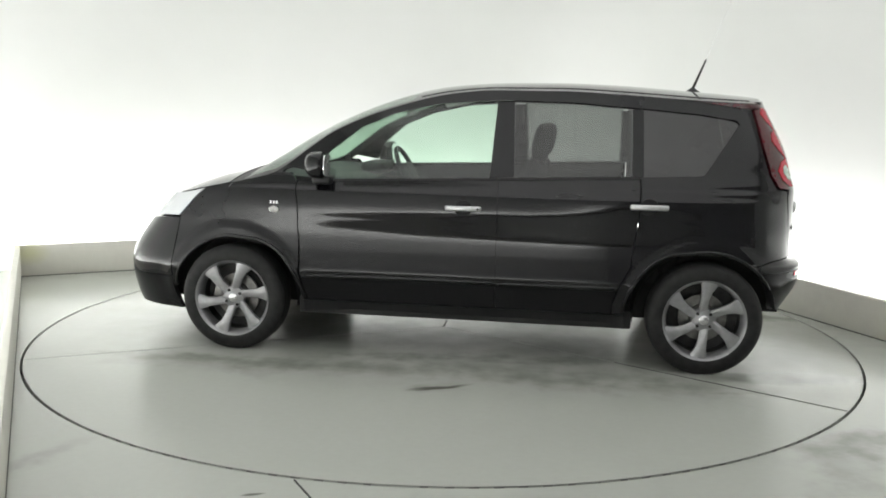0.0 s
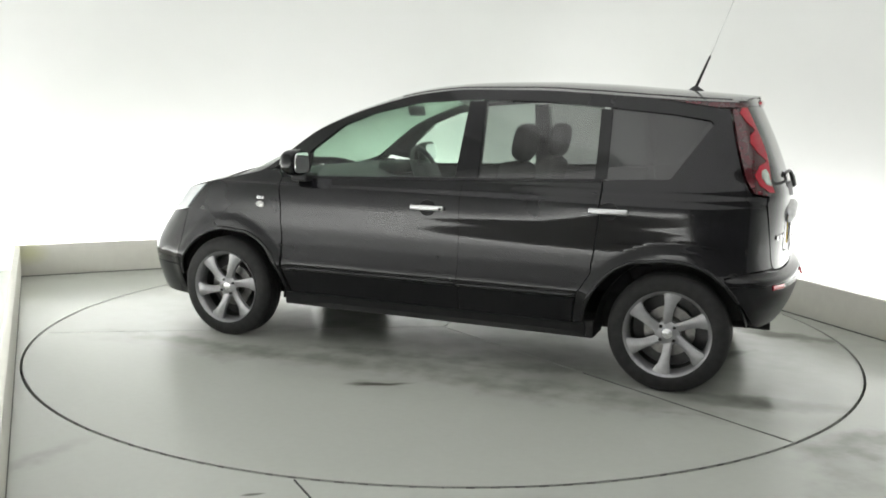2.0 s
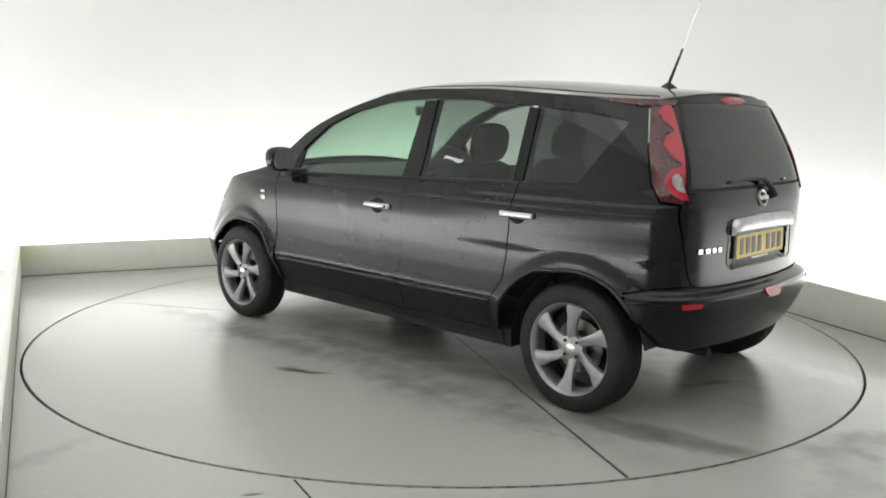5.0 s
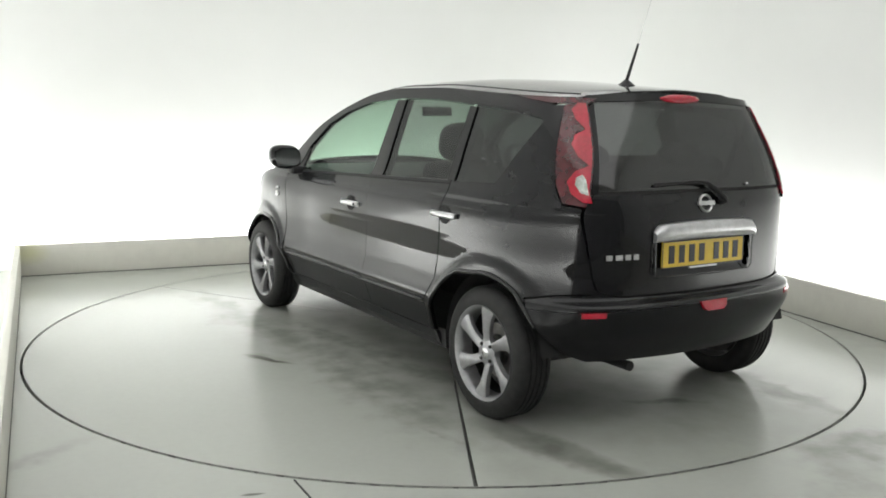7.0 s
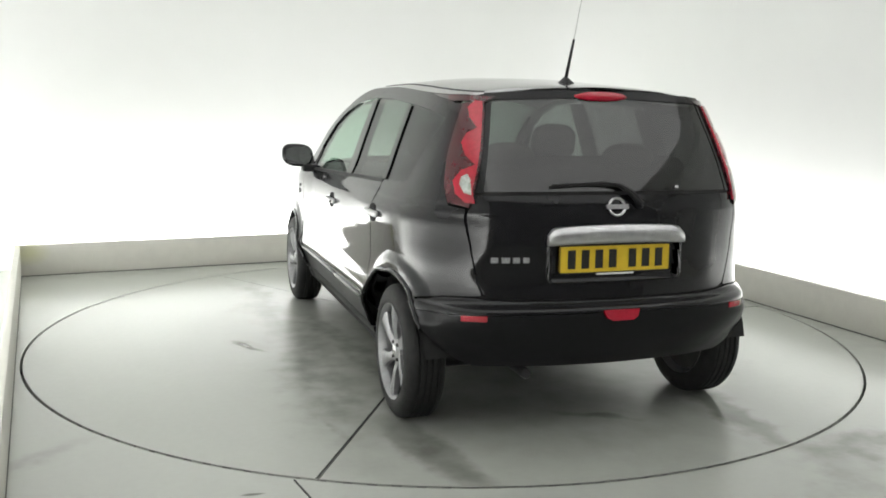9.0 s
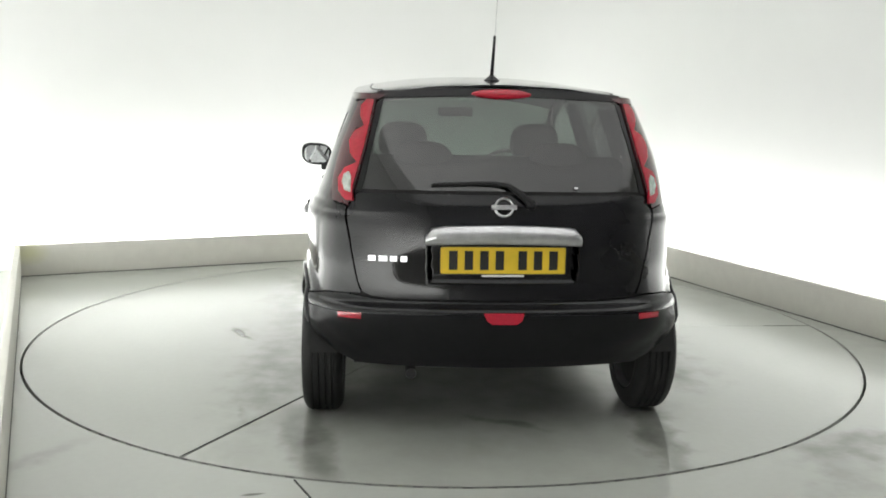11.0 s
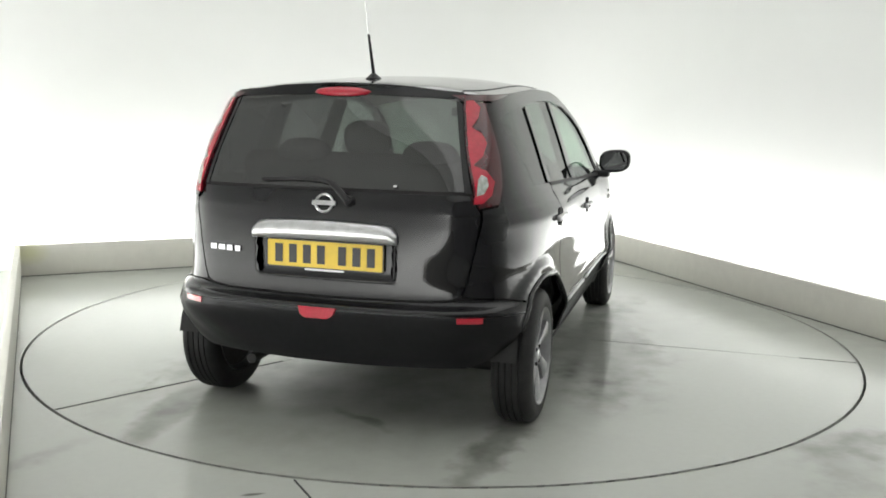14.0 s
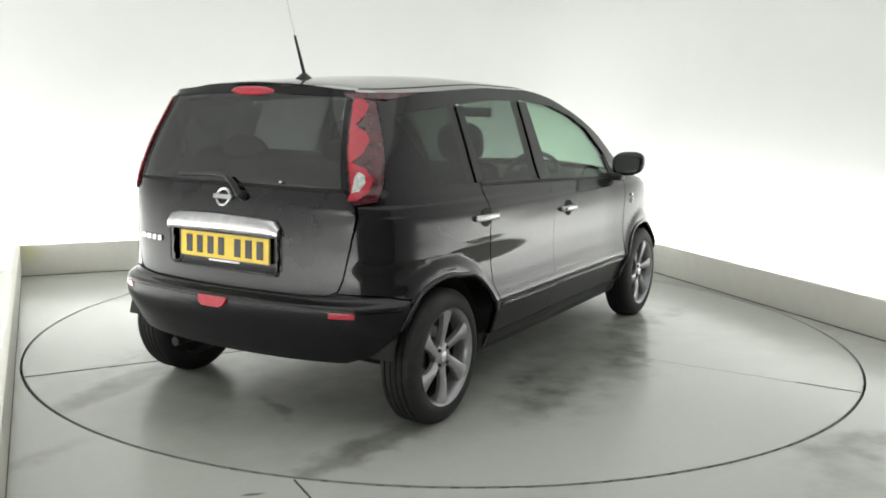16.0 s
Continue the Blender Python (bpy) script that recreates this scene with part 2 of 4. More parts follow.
def lathe(profile, n=48, bm=None, axis="y", closed=False):
    """Turn a profile of (radius, along) round an axis."""
    bm = bm or bmesh.new()
    rings = []
    for r, a in profile:
        ring = []
        for i in range(n):
            t = 2 * math.pi * i / n
            c, s = r * math.cos(t), r * math.sin(t)
            ring.append(bm.verts.new({"y": (c, a, s), "z": (c, s, a), "x": (a, c, s)}[axis]))
        rings.append(ring)
    pairs = list(zip(rings, rings[1:])) + ([(rings[-1], rings[0])] if closed else [])
    for a, b in pairs:
        for i in range(n):
            j = (i + 1) % n
            bm.faces.new((a[i], a[j], b[j], b[i]))
    return bm


def tube(points, radius, n=8, bm=None, radii=None):
    bm = bm or bmesh.new()
    pts = [Vector(p) for p in points]
    rings = []
    for i, p in enumerate(pts):
        d = (pts[min(i + 1, len(pts) - 1)] - pts[max(i - 1, 0)]).normalized()
        q = d.to_track_quat("Z", "Y")
        r = radii[i] if radii else radius
        rings.append([bm.verts.new(p + q @ Vector((r * math.cos(2 * math.pi * k / n), r * math.sin(2 * math.pi * k / n), 0))) for k in range(n)])
    for a, b in zip(rings, rings[1:]):
        for i in range(n):
            j = (i + 1) % n
            bm.faces.new((a[i], a[j], b[j], b[i]))
    bm.faces.new(rings[0][::-1])
    bm.faces.new(rings[-1])
    return bm


def plate_poly(outline, depth, frame_m, bm=None):
    """A flat shape with thickness: the outline lies in the frame's xy plane, its front looks along +z."""
    bm = bm or bmesh.new()
    front = [bm.verts.new(frame_m @ Vector((x, y, depth))) for x, y in outline]
    back = [bm.verts.new(frame_m @ Vector((x, y, 0))) for x, y in outline]
    bm.faces.new(front)
    bm.faces.new(back[::-1])
    k = len(outline)
    for i in range(k):
        j = (i + 1) % k
        bm.faces.new((front[j], front[i], back[i], back[j]))
    return bm


def rounded(w, h, r, seg=5):
    pts = []
    for cx, cy, a0 in ((w / 2 - r, h / 2 - r, 0), (-w / 2 + r, h / 2 - r, 90), (-w / 2 + r, -h / 2 + r, 180), (w / 2 - r, -h / 2 + r, 270)):
        for i in range(seg + 1):
            a = radians(a0 + 90 * i / seg)
            pts.append((cx + r * math.cos(a), cy + r * math.sin(a)))
    return pts


# ---- the room ----


def build_room():
    # floor: one sheet with a round opening for the turntable
    bm = bmesh.new()
    n = 128
    inner = [bm.verts.new((RING * math.cos(2 * math.pi * i / n), RING * math.sin(2 * math.pi * i / n), 0)) for i in range(n)]
    low = [bm.verts.new((RING * math.cos(2 * math.pi * i / n), RING * math.sin(2 * math.pi * i / n), -0.06)) for i in range(n)]
    mid = [bm.verts.new((3.2 * math.cos(2 * math.pi * i / n), 3.2 * math.sin(2 * math.pi * i / n), 0)) for i in range(n)]
    outer = [bm.verts.new((9 * math.cos(2 * math.pi * i / n), 9 * math.sin(2 * math.pi * i / n), 0)) for i in range(n)]
    for i in range(n):
        j = (i + 1) % n
        bm.faces.new((inner[i], mid[i], mid[j], inner[j]))
        bm.faces.new((mid[i], outer[i], outer[j], mid[j]))
        bm.faces.new((low[i], inner[i], inner[j], low[j]))
    fl = part("floor", bm, FLOOR, None)
    tagged(fl, "grey painted concrete studio floor round the turntable", "floor", kind="structure")
    # pit under the gap
    bm = bmesh.new()
    pit = [bm.verts.new((2.6 * math.cos(2 * math.pi * i / 64), 2.6 * math.sin(2 * math.pi * i / 64), -0.065)) for i in range(64)]
    bm.faces.new(pit)
    tagged(part("turntable_pit", bm, SEAM, None), "dark pit floor under the turntable gap", "pit", kind="structure")
    # expansion joint in the fixed floor, and a nick beside it
    a, b = Vector((-0.535, -2.372, -0.003)), Vector((-0.40, -2.66, -0.003))
    bm = tube([a, (a + b) / 2 + Vector((0.012, 0, 0)), b], 0.006, 6)
    tagged(part("floor_joint", bm, SEAM, None), "thin dark joint line in the grey floor", "joint", kind="structure")
    # kerbs: low cream boards before the lamp trough, capped with a thin lip
    t, h = 0.04, 0.247
    # both side kerbs run slightly askew
    runs = (("kerb_back", (-2.392 - t, RY1), (RX1 + t, RY1), (0, 1)), ("kerb_right", (RX1, RY1), (RX1 - SKEW * (RY1 - RY0), RY0), (1, 0)), ("kerb_left", (-2.56, RY0), (-2.392, RY1), (-1, 0)))
    for name, p, q, out in runs:
        for nm, zz, tt, o0, material, lab in ((name, h, t, 0.0, KERB, "low cream-painted kerb board along the studio wall"),
                                              ("kerb_seam", 0.005, 0.004, -0.003, SEAM, "thin dark line at the foot of the kerb")):
            bm = bmesh.new()
            bot = [bm.verts.new((x + out[0] * o, y + out[1] * o, 0.0)) for (x, y), o in ((p, o0), (q, o0), (q, o0 + tt), (p, o0 + tt))]
            up = [bm.verts.new((v.co.x, v.co.y, zz)) for v in bot]
            bm.faces.new(bot)
            bm.faces.new(up)
            for i in range(4):
                j = (i + 1) % 4
                bm.faces.new((bot[i], bot[j], up[j], up[i]))
            if nm == name:
                bmesh.ops.recalc_face_normals(bm, faces=bm.faces)
                bmesh.ops.bevel(bm, geom=list(bm.edges), offset=0.004, segments=2, profile=0.5, affect="EDGES")
            ob = part(nm, bm, material, None)
            ob.matrix_world = room
            tagged(ob, lab, "kerb", kind="structure")
    # backdrop: one white skin with round corners, standing behind the trough
    r, pts = 0.9, []
    xa, xb, ya, yb = RX0 - GAP - 0.1, RX1 + GAP, RY0 - 0.2, RY1 + GAP
    pts.append((xa, ya))
    for cx, cy, a0 in ((xa + r, yb - r, 180), (xb - r, yb - r, 90)):
        for i in range(13):
            a = radians(a0 - 90 * i / 12)
            pts.append((cx + r * math.cos(a), cy + r * math.sin(a)))
    pts.append((xb - SKEW * (yb - r - ya), ya))
    verts, faces = [], []
    zs = [0.0, 0.5, 1.2, 2.2, CEIL]
    for off in (0.0, 0.08):
        for i, (x, y) in enumerate(pts):
            p0, p1 = pts[max(i - 1, 0)], pts[min(i + 1, len(pts) - 1)]
            d = Vector((p1[0] - p0[0], p1[1] - p0[1])).normalized()
            for z in zs:
                verts.append((x - d.y * off, y + d.x * off, z))
    k, m = len(zs), len(pts)
    for s in (0, 1):
        for i in range(m - 1):
            for j in range(k - 1):
                q = s * m * k + i * k + j
                faces.append((q, q + k, q + k + 1, q + 1))
    ob = obj("wall_backdrop", mesh_of("wall_backdrop", verts, faces, WALL), m=room)
    tagged(ob, "seamless white studio backdrop wall with rounded corners", "wall", kind="structure")
    # unseen wall behind the camera, added for its reflection in paint and glass
    ob = part("unseen_front", box(xa - 0.1, xb + 0.1, ya - 0.1, ya, 0, CEIL), DARKWALL, None, smooth=False)
    ob.matrix_world = room
    tagged(ob, "unseen grey wall behind the camera, added for the car to mirror", "wall", kind="structure")
    ob = part("ceiling", box(xa - 0.1, xb + 0.1, ya - 0.1, yb + 0.1, CEIL, CEIL + 0.1), CEILM, None, smooth=False)
    ob.matrix_world = room
    tagged(ob, "plain white studio ceiling", "ceiling", kind="structure")


RING = 2.420


def build_turntable():
    disc = new("turntable")
    rad = RING - 0.013
    # three sector plates with a narrow seam between each two
    for s0 in (30.5, 150.5, 270.5):
        bm = bmesh.new()
        g = 0.0035
        ring = []
        a0, a1 = radians(s0), radians(s0 + 120)
        mid = (a0 + a1) / 2
        tip = Vector((math.cos(mid), math.sin(mid))) * (g / math.sin(radians(60)))
        d = g / rad
        for i in range(61):
            a = a0 + d + (a1 - a0 - 2 * d) * i / 60
            ring.append((rad * math.cos(a), rad * math.sin(a)))
        ring.append((tip.x, tip.y))
        top = [bm.verts.new((x, y, 0)) for x, y in ring]
        low = [bm.verts.new((x, y, -0.05)) for x, y in ring]
        bm.faces.new(top)
        for i in range(len(top)):
            j = (i + 1) % len(top)
            bm.faces.new((top[j], top[i], low[i], low[j]))
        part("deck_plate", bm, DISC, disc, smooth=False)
    # dark strips along two seams, standing in for the shade at their step
    for deg, r0 in ((150.3, 1.2), (270.5, 2.1)):
        dark_strip = box(r0, rad - 0.006, -0.0035, 0.0035, -0.002, 0.0015)
        part("seam_shade", dark_strip, SEAM, disc, "dark strip for the shade at a deck seam's step", smooth=False, m=pose(0, 0, 0, 0, 0, deg))
    bm = bmesh.new()
    lathe([(rad - 0.004, -0.05), (rad - 0.004, 0.0015), (rad, 0.0015), (rad, -0.05)], 160, bm, "z")
    part("edge_lip", bm, METALGREY, disc, "worn grey steel edge of the turntable")
    return tagged(disc, "round grey turntable with a seam and tyre-marked paint", "turntable")


# ---- the car: surfaces ----


def lerp(table):
    xs, ys = [a for a, _ in table], [b for _, b in table]
    # smooth interpolation through the table (monotone cubic)
    n = len(xs)
    d = [(ys[i + 1] - ys[i]) / (xs[i + 1] - xs[i]) for i in range(n - 1)]
    m = [d[0]] + [0 if d[i - 1] * d[i] <= 0 else 2 * d[i - 1] * d[i] / (d[i - 1] + d[i]) for i in range(1, n - 1)] + [d[-1]]

    def f(x):
        x = max(xs[0], min(xs[-1], x))
        i = 0
        while i < n - 2 and x > xs[i + 1]:
            i += 1
        h = xs[i + 1] - xs[i]
        t = (x - xs[i]) / h
        return ((2 * t ** 3 - 3 * t * t + 1) * ys[i] + (t ** 3 - 2 * t * t + t) * h * m[i]
                + (-2 * t ** 3 + 3 * t * t) * ys[i + 1] + (t ** 3 - t * t) * h * m[i + 1])
    return f


tail_x = lerp([(0.15, 1.67), (0.22, 1.72), (0.28, 1.765), (0.36, 1.815), (0.45, 1.850), (0.52, 1.864), (0.553, 1.867), (0.568, 1.864), (0.577, 1.850), (0.588, 1.824), (0.602, 1.812), (0.64, 1.808), (0.68, 1.806),
               (0.82, 1.802), (0.95, 1.792), (1.03, 1.768), (1.20, 1.705), (1.42, 1.605), (1.50, 1.57)])
nose_x = lerp([(0.15, 2.04), (0.20, 2.062), (0.28, 2.083), (0.36, 2.092), (0.44, 2.088), (0.52, 2.066), (0.60, 2.02), (0.68, 1.955), (0.77, 1.87), (0.86, 1.77), (0.95, 1.68), (1.05, 1.55), (1.2, 1.40), (1.5, 1.2)])
half_w = lerp([(0.15, 0.735), (0.22, 0.762), (0.30, 0.790), (0.40, 0.826), (0.44, 0.844), (0.47, 0.849), (0.52, 0.839), (0.60, 0.825), (0.68, 0.820), (0.76, 0.823), (0.82, 0.826), (0.88, 0.822), (0.914, 0.815), (0.930, 0.804), (0.99, 0.781),
               (1.03, 0.760), (1.2, 0.698), (1.35, 0.642), (1.46, 0.600), (1.5, 0.585)])
edge_z = lerp([(-1.70, 1.412), (-1.41, 1.418), (-1.12, 1.432), (-0.83, 1.450), (-0.53, 1.464), (-0.163, 1.464), (0.084, 1.441), (0.40, 1.362), (0.72, 1.230), (0.85, 1.138),
               (0.95, 1.06), (1.05, 0.992), (1.15, 0.965), (1.3, 0.935), (1.6, 0.868), (1.75, 0.825)])
top_z = lerp([(-1.70, 1.448), (-1.5, 1.466), (-1.13, 1.494), (-0.83, 1.514), (-0.5, 1.524), (-0.2, 1.520), (0.10, 1.500), (0.33, 1.460), (0.5, 1.41), (0.76, 1.305), (0.95, 1.21),
              (1.1, 1.115), (1.25, 1.015), (1.34, 0.988), (1.5, 0.950), (1.65, 0.905), (1.75, 0.865)])
NF = 5.4
nose_bow = lerp([(0.15, 0.11), (0.60, 0.11), (0.80, 0.07), (0.95, 0.0), (1.5, 0.0)])
bow = lerp([(0.15, 0.11), (0.57, 0.11), (0.72, 0.095), (0.90, 0.05), (1.00, 0.03), (1.2, 0.035), (1.5, 0.05)])   # how far the tail curves forward to its corners
rear_n = lerp([(0.15, 7.5), (0.57, 7.5), (0.72, 7.0), (0.90, 5.8), (1.03, 7.2), (1.18, 8.8), (1.5, 9.8)])


def belt(x):
    return 0.993 - 0.034 * x


def to_u(kind, a, z):
    """Side ('s', x), rear ('r', y) or front ('f', y) place to the running coordinate round the body."""
    if kind == "s":
        n, length, sgn = (rear_n(z), tail_x(z), 1) if a <= 0 else (NF, nose_x(z), -1)
        if abs(a) > 1.2:
            # the bow shortens the outline towards its corners
            curve = bow(z) if a <= 0 else nose_bow(z)
            p = 0.9
            for _ in range(6):
                q = min(0.9999, abs(a) / (length - curve * p * p))
                p = (1 - q ** n) ** (1 / n)
        else:
            q = min(1.0, abs(a) / length)
        qc = 0.5 ** (1 / n)
        return sgn * (q if q <= qc else 2 * qc - (max(0.0, 1 - q ** n)) ** (1 / n))
    n, sgn = (rear_n(z), 1) if kind == "r" else (NF, -1)
    p = min(1.0, abs(a) / half_w(z))
    qc = 0.5 ** (1 / n)
    if p <= qc:
        return sgn * (2 * qc - p)
    return sgn * (max(0.0, 1 - p ** n)) ** (1 / n)


def skin(u, z, off=0.0):
    n, length, sgn = (rear_n(z), tail_x(z), -1) if u >= 0 else (NF, nose_x(z), 1)
    qc = 0.5 ** (1 / n)
    a = abs(u)
    if a <= qc:
        q = a
        p = (1 - q ** n) ** (1 / n)
    else:
        p = max(0.0, 2 * qc - a)
        q = (1 - p ** n) ** (1 / n)
    length -= (bow(z) if u >= 0 else nose_bow(z)) * p * p
    v = Vector((sgn * q * length, p * half_w(z), z))
    # flared wheel arches
    for cx in (WF, -WB):
        r = math.hypot(v.x - cx, z - 0.285)
        if r < 0.55 and z > 0.2:
            k = max(0.0, min(1.0, (0.455 - r) / 0.055))
            v.y += 0.013 * k * k * (3 - 2 * k) * (1 if p > 0.6 else 0)
    # the front wings stand wider than the doors
    if v.x > 0.55 and p > 0.4:
        a = min(1.0, (v.x - 0.55) / 0.6)
        v.y += 0.022 * a * a * (3 - 2 * a) * p * max(0.0, min(1.0, (1.02 - z) / 0.15))
    # the rear bumper draws in below its crest
    if v.x < -1.5 and z < 0.5:
        v.y *= 1 - 0.13 * min(1.0, ((-1.5 - v.x) / 0.28) ** 2) * (0.5 - z) / 0.2
    # shoulder ledge that grows towards the tail
    if v.x < -0.3 and p > 0.3:
        a, b, c = (min(1.0, max(0.0, t)) for t in ((-0.3 - v.x) / 0.75, (0.976 - z) / 0.030, (z - 0.80) / 0.12))
        v.y += 0.012 * a * a * (3 - 2 * a) * b * b * (3 - 2 * b) * c * c * (3 - 2 * c)
    if off:
        nx, ny = sgn * q ** (n - 1) / length, p ** (n - 1) / half_w(z)
        k = math.hypot(nx, ny)
        v += Vector((nx / k * off, ny / k * off, 0))
    return v


def clip(poly, axis, value, keep_less):
    out = []
    for i in range(len(poly)):
        a, b = poly[i], poly[(i + 1) % len(poly)]
        ia, ib = (a[axis] <= value) == keep_less, (b[axis] <= value) == keep_less
        if ia:
            out.append(a)
        if ia != ib:
            t = (value - a[axis]) / (b[axis] - a[axis])
            out.append((a[0] + (b[0] - a[0]) * t, a[1] + (b[1] - a[1]) * t))
    return out


def outline(points, shrink=0.0, step=0.03):
    """Subdivide an outline of ('s'|'r'|'f', a, z) points and turn it into (u, z), drawn in a little all round."""
    dense = []
    k = len(points)
    for i in range(k):
        (k0, a0, z0), (k1, a1, z1) = points[i], points[(i + 1) % k]
        if k0 == k1:
            n = max(1, int(math.hypot(a1 - a0, z1 - z0) / step))
            for j in range(n):
                t = j / n
                dense.append((to_u(k0, a0 + (a1 - a0) * t, z0 + (z1 - z0) * t), z0 + (z1 - z0) * t))
        else:
            u0, u1 = to_u(k0, a0, z0), to_u(k1, a1, z1)
            for j in range(6):
                t = j / 6
                dense.append((u0 + (u1 - u0) * t, z0 + (z1 - z0) * t))
    if shrink:
        area2 = sum(dense[i][0] * dense[(i + 1) % len(dense)][1] - dense[(i + 1) % len(dense)][0] * dense[i][1] for i in range(len(dense)))
        s = 1 if area2 > 0 else -1
        moved = []
        for i in range(len(dense)):
            p0, p1, p2 = dense[i - 1], dense[i], dense[(i + 1) % len(dense)]
            # one unit of u is about 1.85 m
            dx, dz = (p2[0] - p0[0]) * 1.85, p2[1] - p0[1]
            k = math.hypot(dx, dz) or 1
            q = (p1[0] - s * dz / k * shrink / 1.85, p1[1] + s * dx / k * shrink)
            n0, n1 = (rear_n(p1[1]), rear_n(q[1])) if p1[0] > 0 else (NF, NF)
            if abs(abs(p1[0]) - 2 * 0.5 ** (1 / n0)) < 1e-6:
                q = (math.copysign(2 * 0.5 ** (1 / n1), p1[0]), q[1])
            moved.append(q)
        dense = moved
    return dense


def panel_mesh(name, points, material, off=0.0, depth=0.02, shrink=0.0025, cu=0.03, cz=0.05, both=False, press=None, side=1):
    """A body panel: the outline laid on the skin, with turned-in edges. both: the mirrored half too. press: extra depth by (y, z)."""
    poly = outline(points, shrink)
    us, zs = [p[0] for p in poly], [p[1] for p in poly]
    table, verts, faces, normals = {}, [], [], []

    def at(u, z):
        v = skin(u, z, off)
        if press:
            v.x += press(v.y, z)
        return v

    def vid(u, z, mir):
        key = (round(u, 5), round(z, 5), mir)
        if key not in table:
            v = skin(u, z, off)
            if press:
                v.x += press(v.y * (-1 if mir else 1), v.z)
            if mir:
                v.y = -v.y
            if both and abs(v.y) < 5e-4:
                v.y = 0
                key2 = (round(u, 5), round(z, 5), not mir)
                if key2 in table:
                    table[key] = table[key2]
                    return table[key]
            table[key] = len(verts)
            verts.append(v)
            e = 0.003
            n = (at(u + e, z) - at(u - e, z)).cross(at(u, z + e) - at(u, z - e)).normalized()
            if n.y < -1e-4 or (abs(n.y) <= 1e-4 and n.x * u > 0):
                n = -n
            normals.append((n.x, -n.y if mir else n.y, n.z) if v.y else (n.x, 0.0, n.z))
        return table[key]

    turn = sum(poly[i][0] * poly[(i + 1) % len(poly)][1] - poly[(i + 1) % len(poly)][0] * poly[i][1] for i in range(len(poly)))
    u0, z0 = math.floor(min(us) / cu), math.floor(min(zs) / cz)
    mirs = (False, True) if both else ((side < 0),)
    for i in range(u0, math.floor(max(us) / cu) + 1):
        strip = clip(clip(poly, 0, i * cu, False), 0, (i + 1) * cu, True)
        if len(strip) < 3:
            continue
        for j in range(z0, math.floor(max(zs) / cz) + 1):
            cell = clip(clip(strip, 1, j * cz, False), 1, (j + 1) * cz, True)
            if len(cell) < 3:
                continue
            for mir in mirs:
                ids = []
                for u, z in cell:
                    w = vid(u, z, mir)
                    if not ids or (ids[-1] != w and w not in ids):
                        ids.append(w)
                if len(ids) >= 3:
                    faces.append(ids[::-1] if ((turn > 0) == mir) else ids)
    # turned-in rim along the outline
    for mir in mirs:
        pair = []
        for u, z in poly:
            o, i_ = skin(u, z, off), skin(u, z, off - depth)
            if press:
                p = press(-o.y if mir else o.y, z)
                o.x += p
                i_.x += p
            if mir:
                o.y, i_.y = -o.y, -i_.y
            pair.append((len(verts), len(verts) + 1))
            verts += [o, i_]
            normals += [(0, 0, 0), (0, 0, 0)]
        for k in range(len(pair)):
            (a, ai), (b, bi) = pair[k], pair[(k + 1) % len(pair)]
            if both and abs(verts[a].y) < 1e-3 and abs(verts[b].y) < 1e-3:
                continue
            faces.append([b, a, ai, bi] if (turn > 0) == mir else [a, b, bi, ai])
    me = mesh_of(name, verts, faces, material)
    me.normals_split_custom_set_from_vertices(normals)
    return me


def panel(name, points, material, parent, label="", **kw):
    return obj(name, panel_mesh(name, points, material, **kw), parent, label)


def top_mesh(name, x0, x1, material, t0=-1.0, t1=1.0, nx=24, nt=20, off=0.0, depth=0.02, bend=0.0):
    """A piece of the upper shell (roof, windscreen, bonnet) between two stations."""
    def at(x, t, o):
        e, c = edge_z(x), top_z(x)
        y = skin(to_u("s", x, e), e).y
        return Vector((x, y * t, e + (c - e) * (1 - abs(t) ** 2.4) + o))
    verts, faces = [], []
    for o in (off, off - depth):
        for i in range(nx + 1):
            for j in range(nt + 1):
                t = t0 + (t1 - t0) * j / nt
                verts.append(at(x0 + (x1 - x0) * i / nx + bend * abs(t) ** 2.5 * (1 - i / nx) ** 6, t, o))
    k, m = nt + 1, (nx + 1) * (nt + 1)
    for i in range(nx):
        for j in range(nt):
            q = i * k + j
            faces.append((q, q + k, q + k + 1, q + 1))
            faces.append((m + q + 1, m + q + k + 1, m + q + k, m + q))
    loop = [j for j in range(nt + 1)] + [i * k + nt for i in range(1, nx + 1)] + [nx * k + j for j in range(nt - 1, -1, -1)] + [i * k for i in range(nx - 1, 0, -1)]
    for a, b in zip(loop, loop[1:] + loop[:1]):
        faces.append((a, b, m + b, m + a))
    me = mesh_of(name, verts, faces, material)
    me.set_sharp_from_angle(angle=radians(50))
    return me


def arc(cx, cz, r, a0, a1, n=14):
    return [("s", cx + r * math.cos(radians(a0 + (a1 - a0) * i / n)), cz + r * math.sin(radians(a0 + (a1 - a0) * i / n))) for i in range(n + 1)]

# ---- the car: parts ----
WB, WR, WY = 1.296, 0.297, 0.812     # rear axle behind the middle, tyre radius, outer face of the rear wheels
WF, WYF = 1.268, 0.846               # front axle, outer face of the front wheels


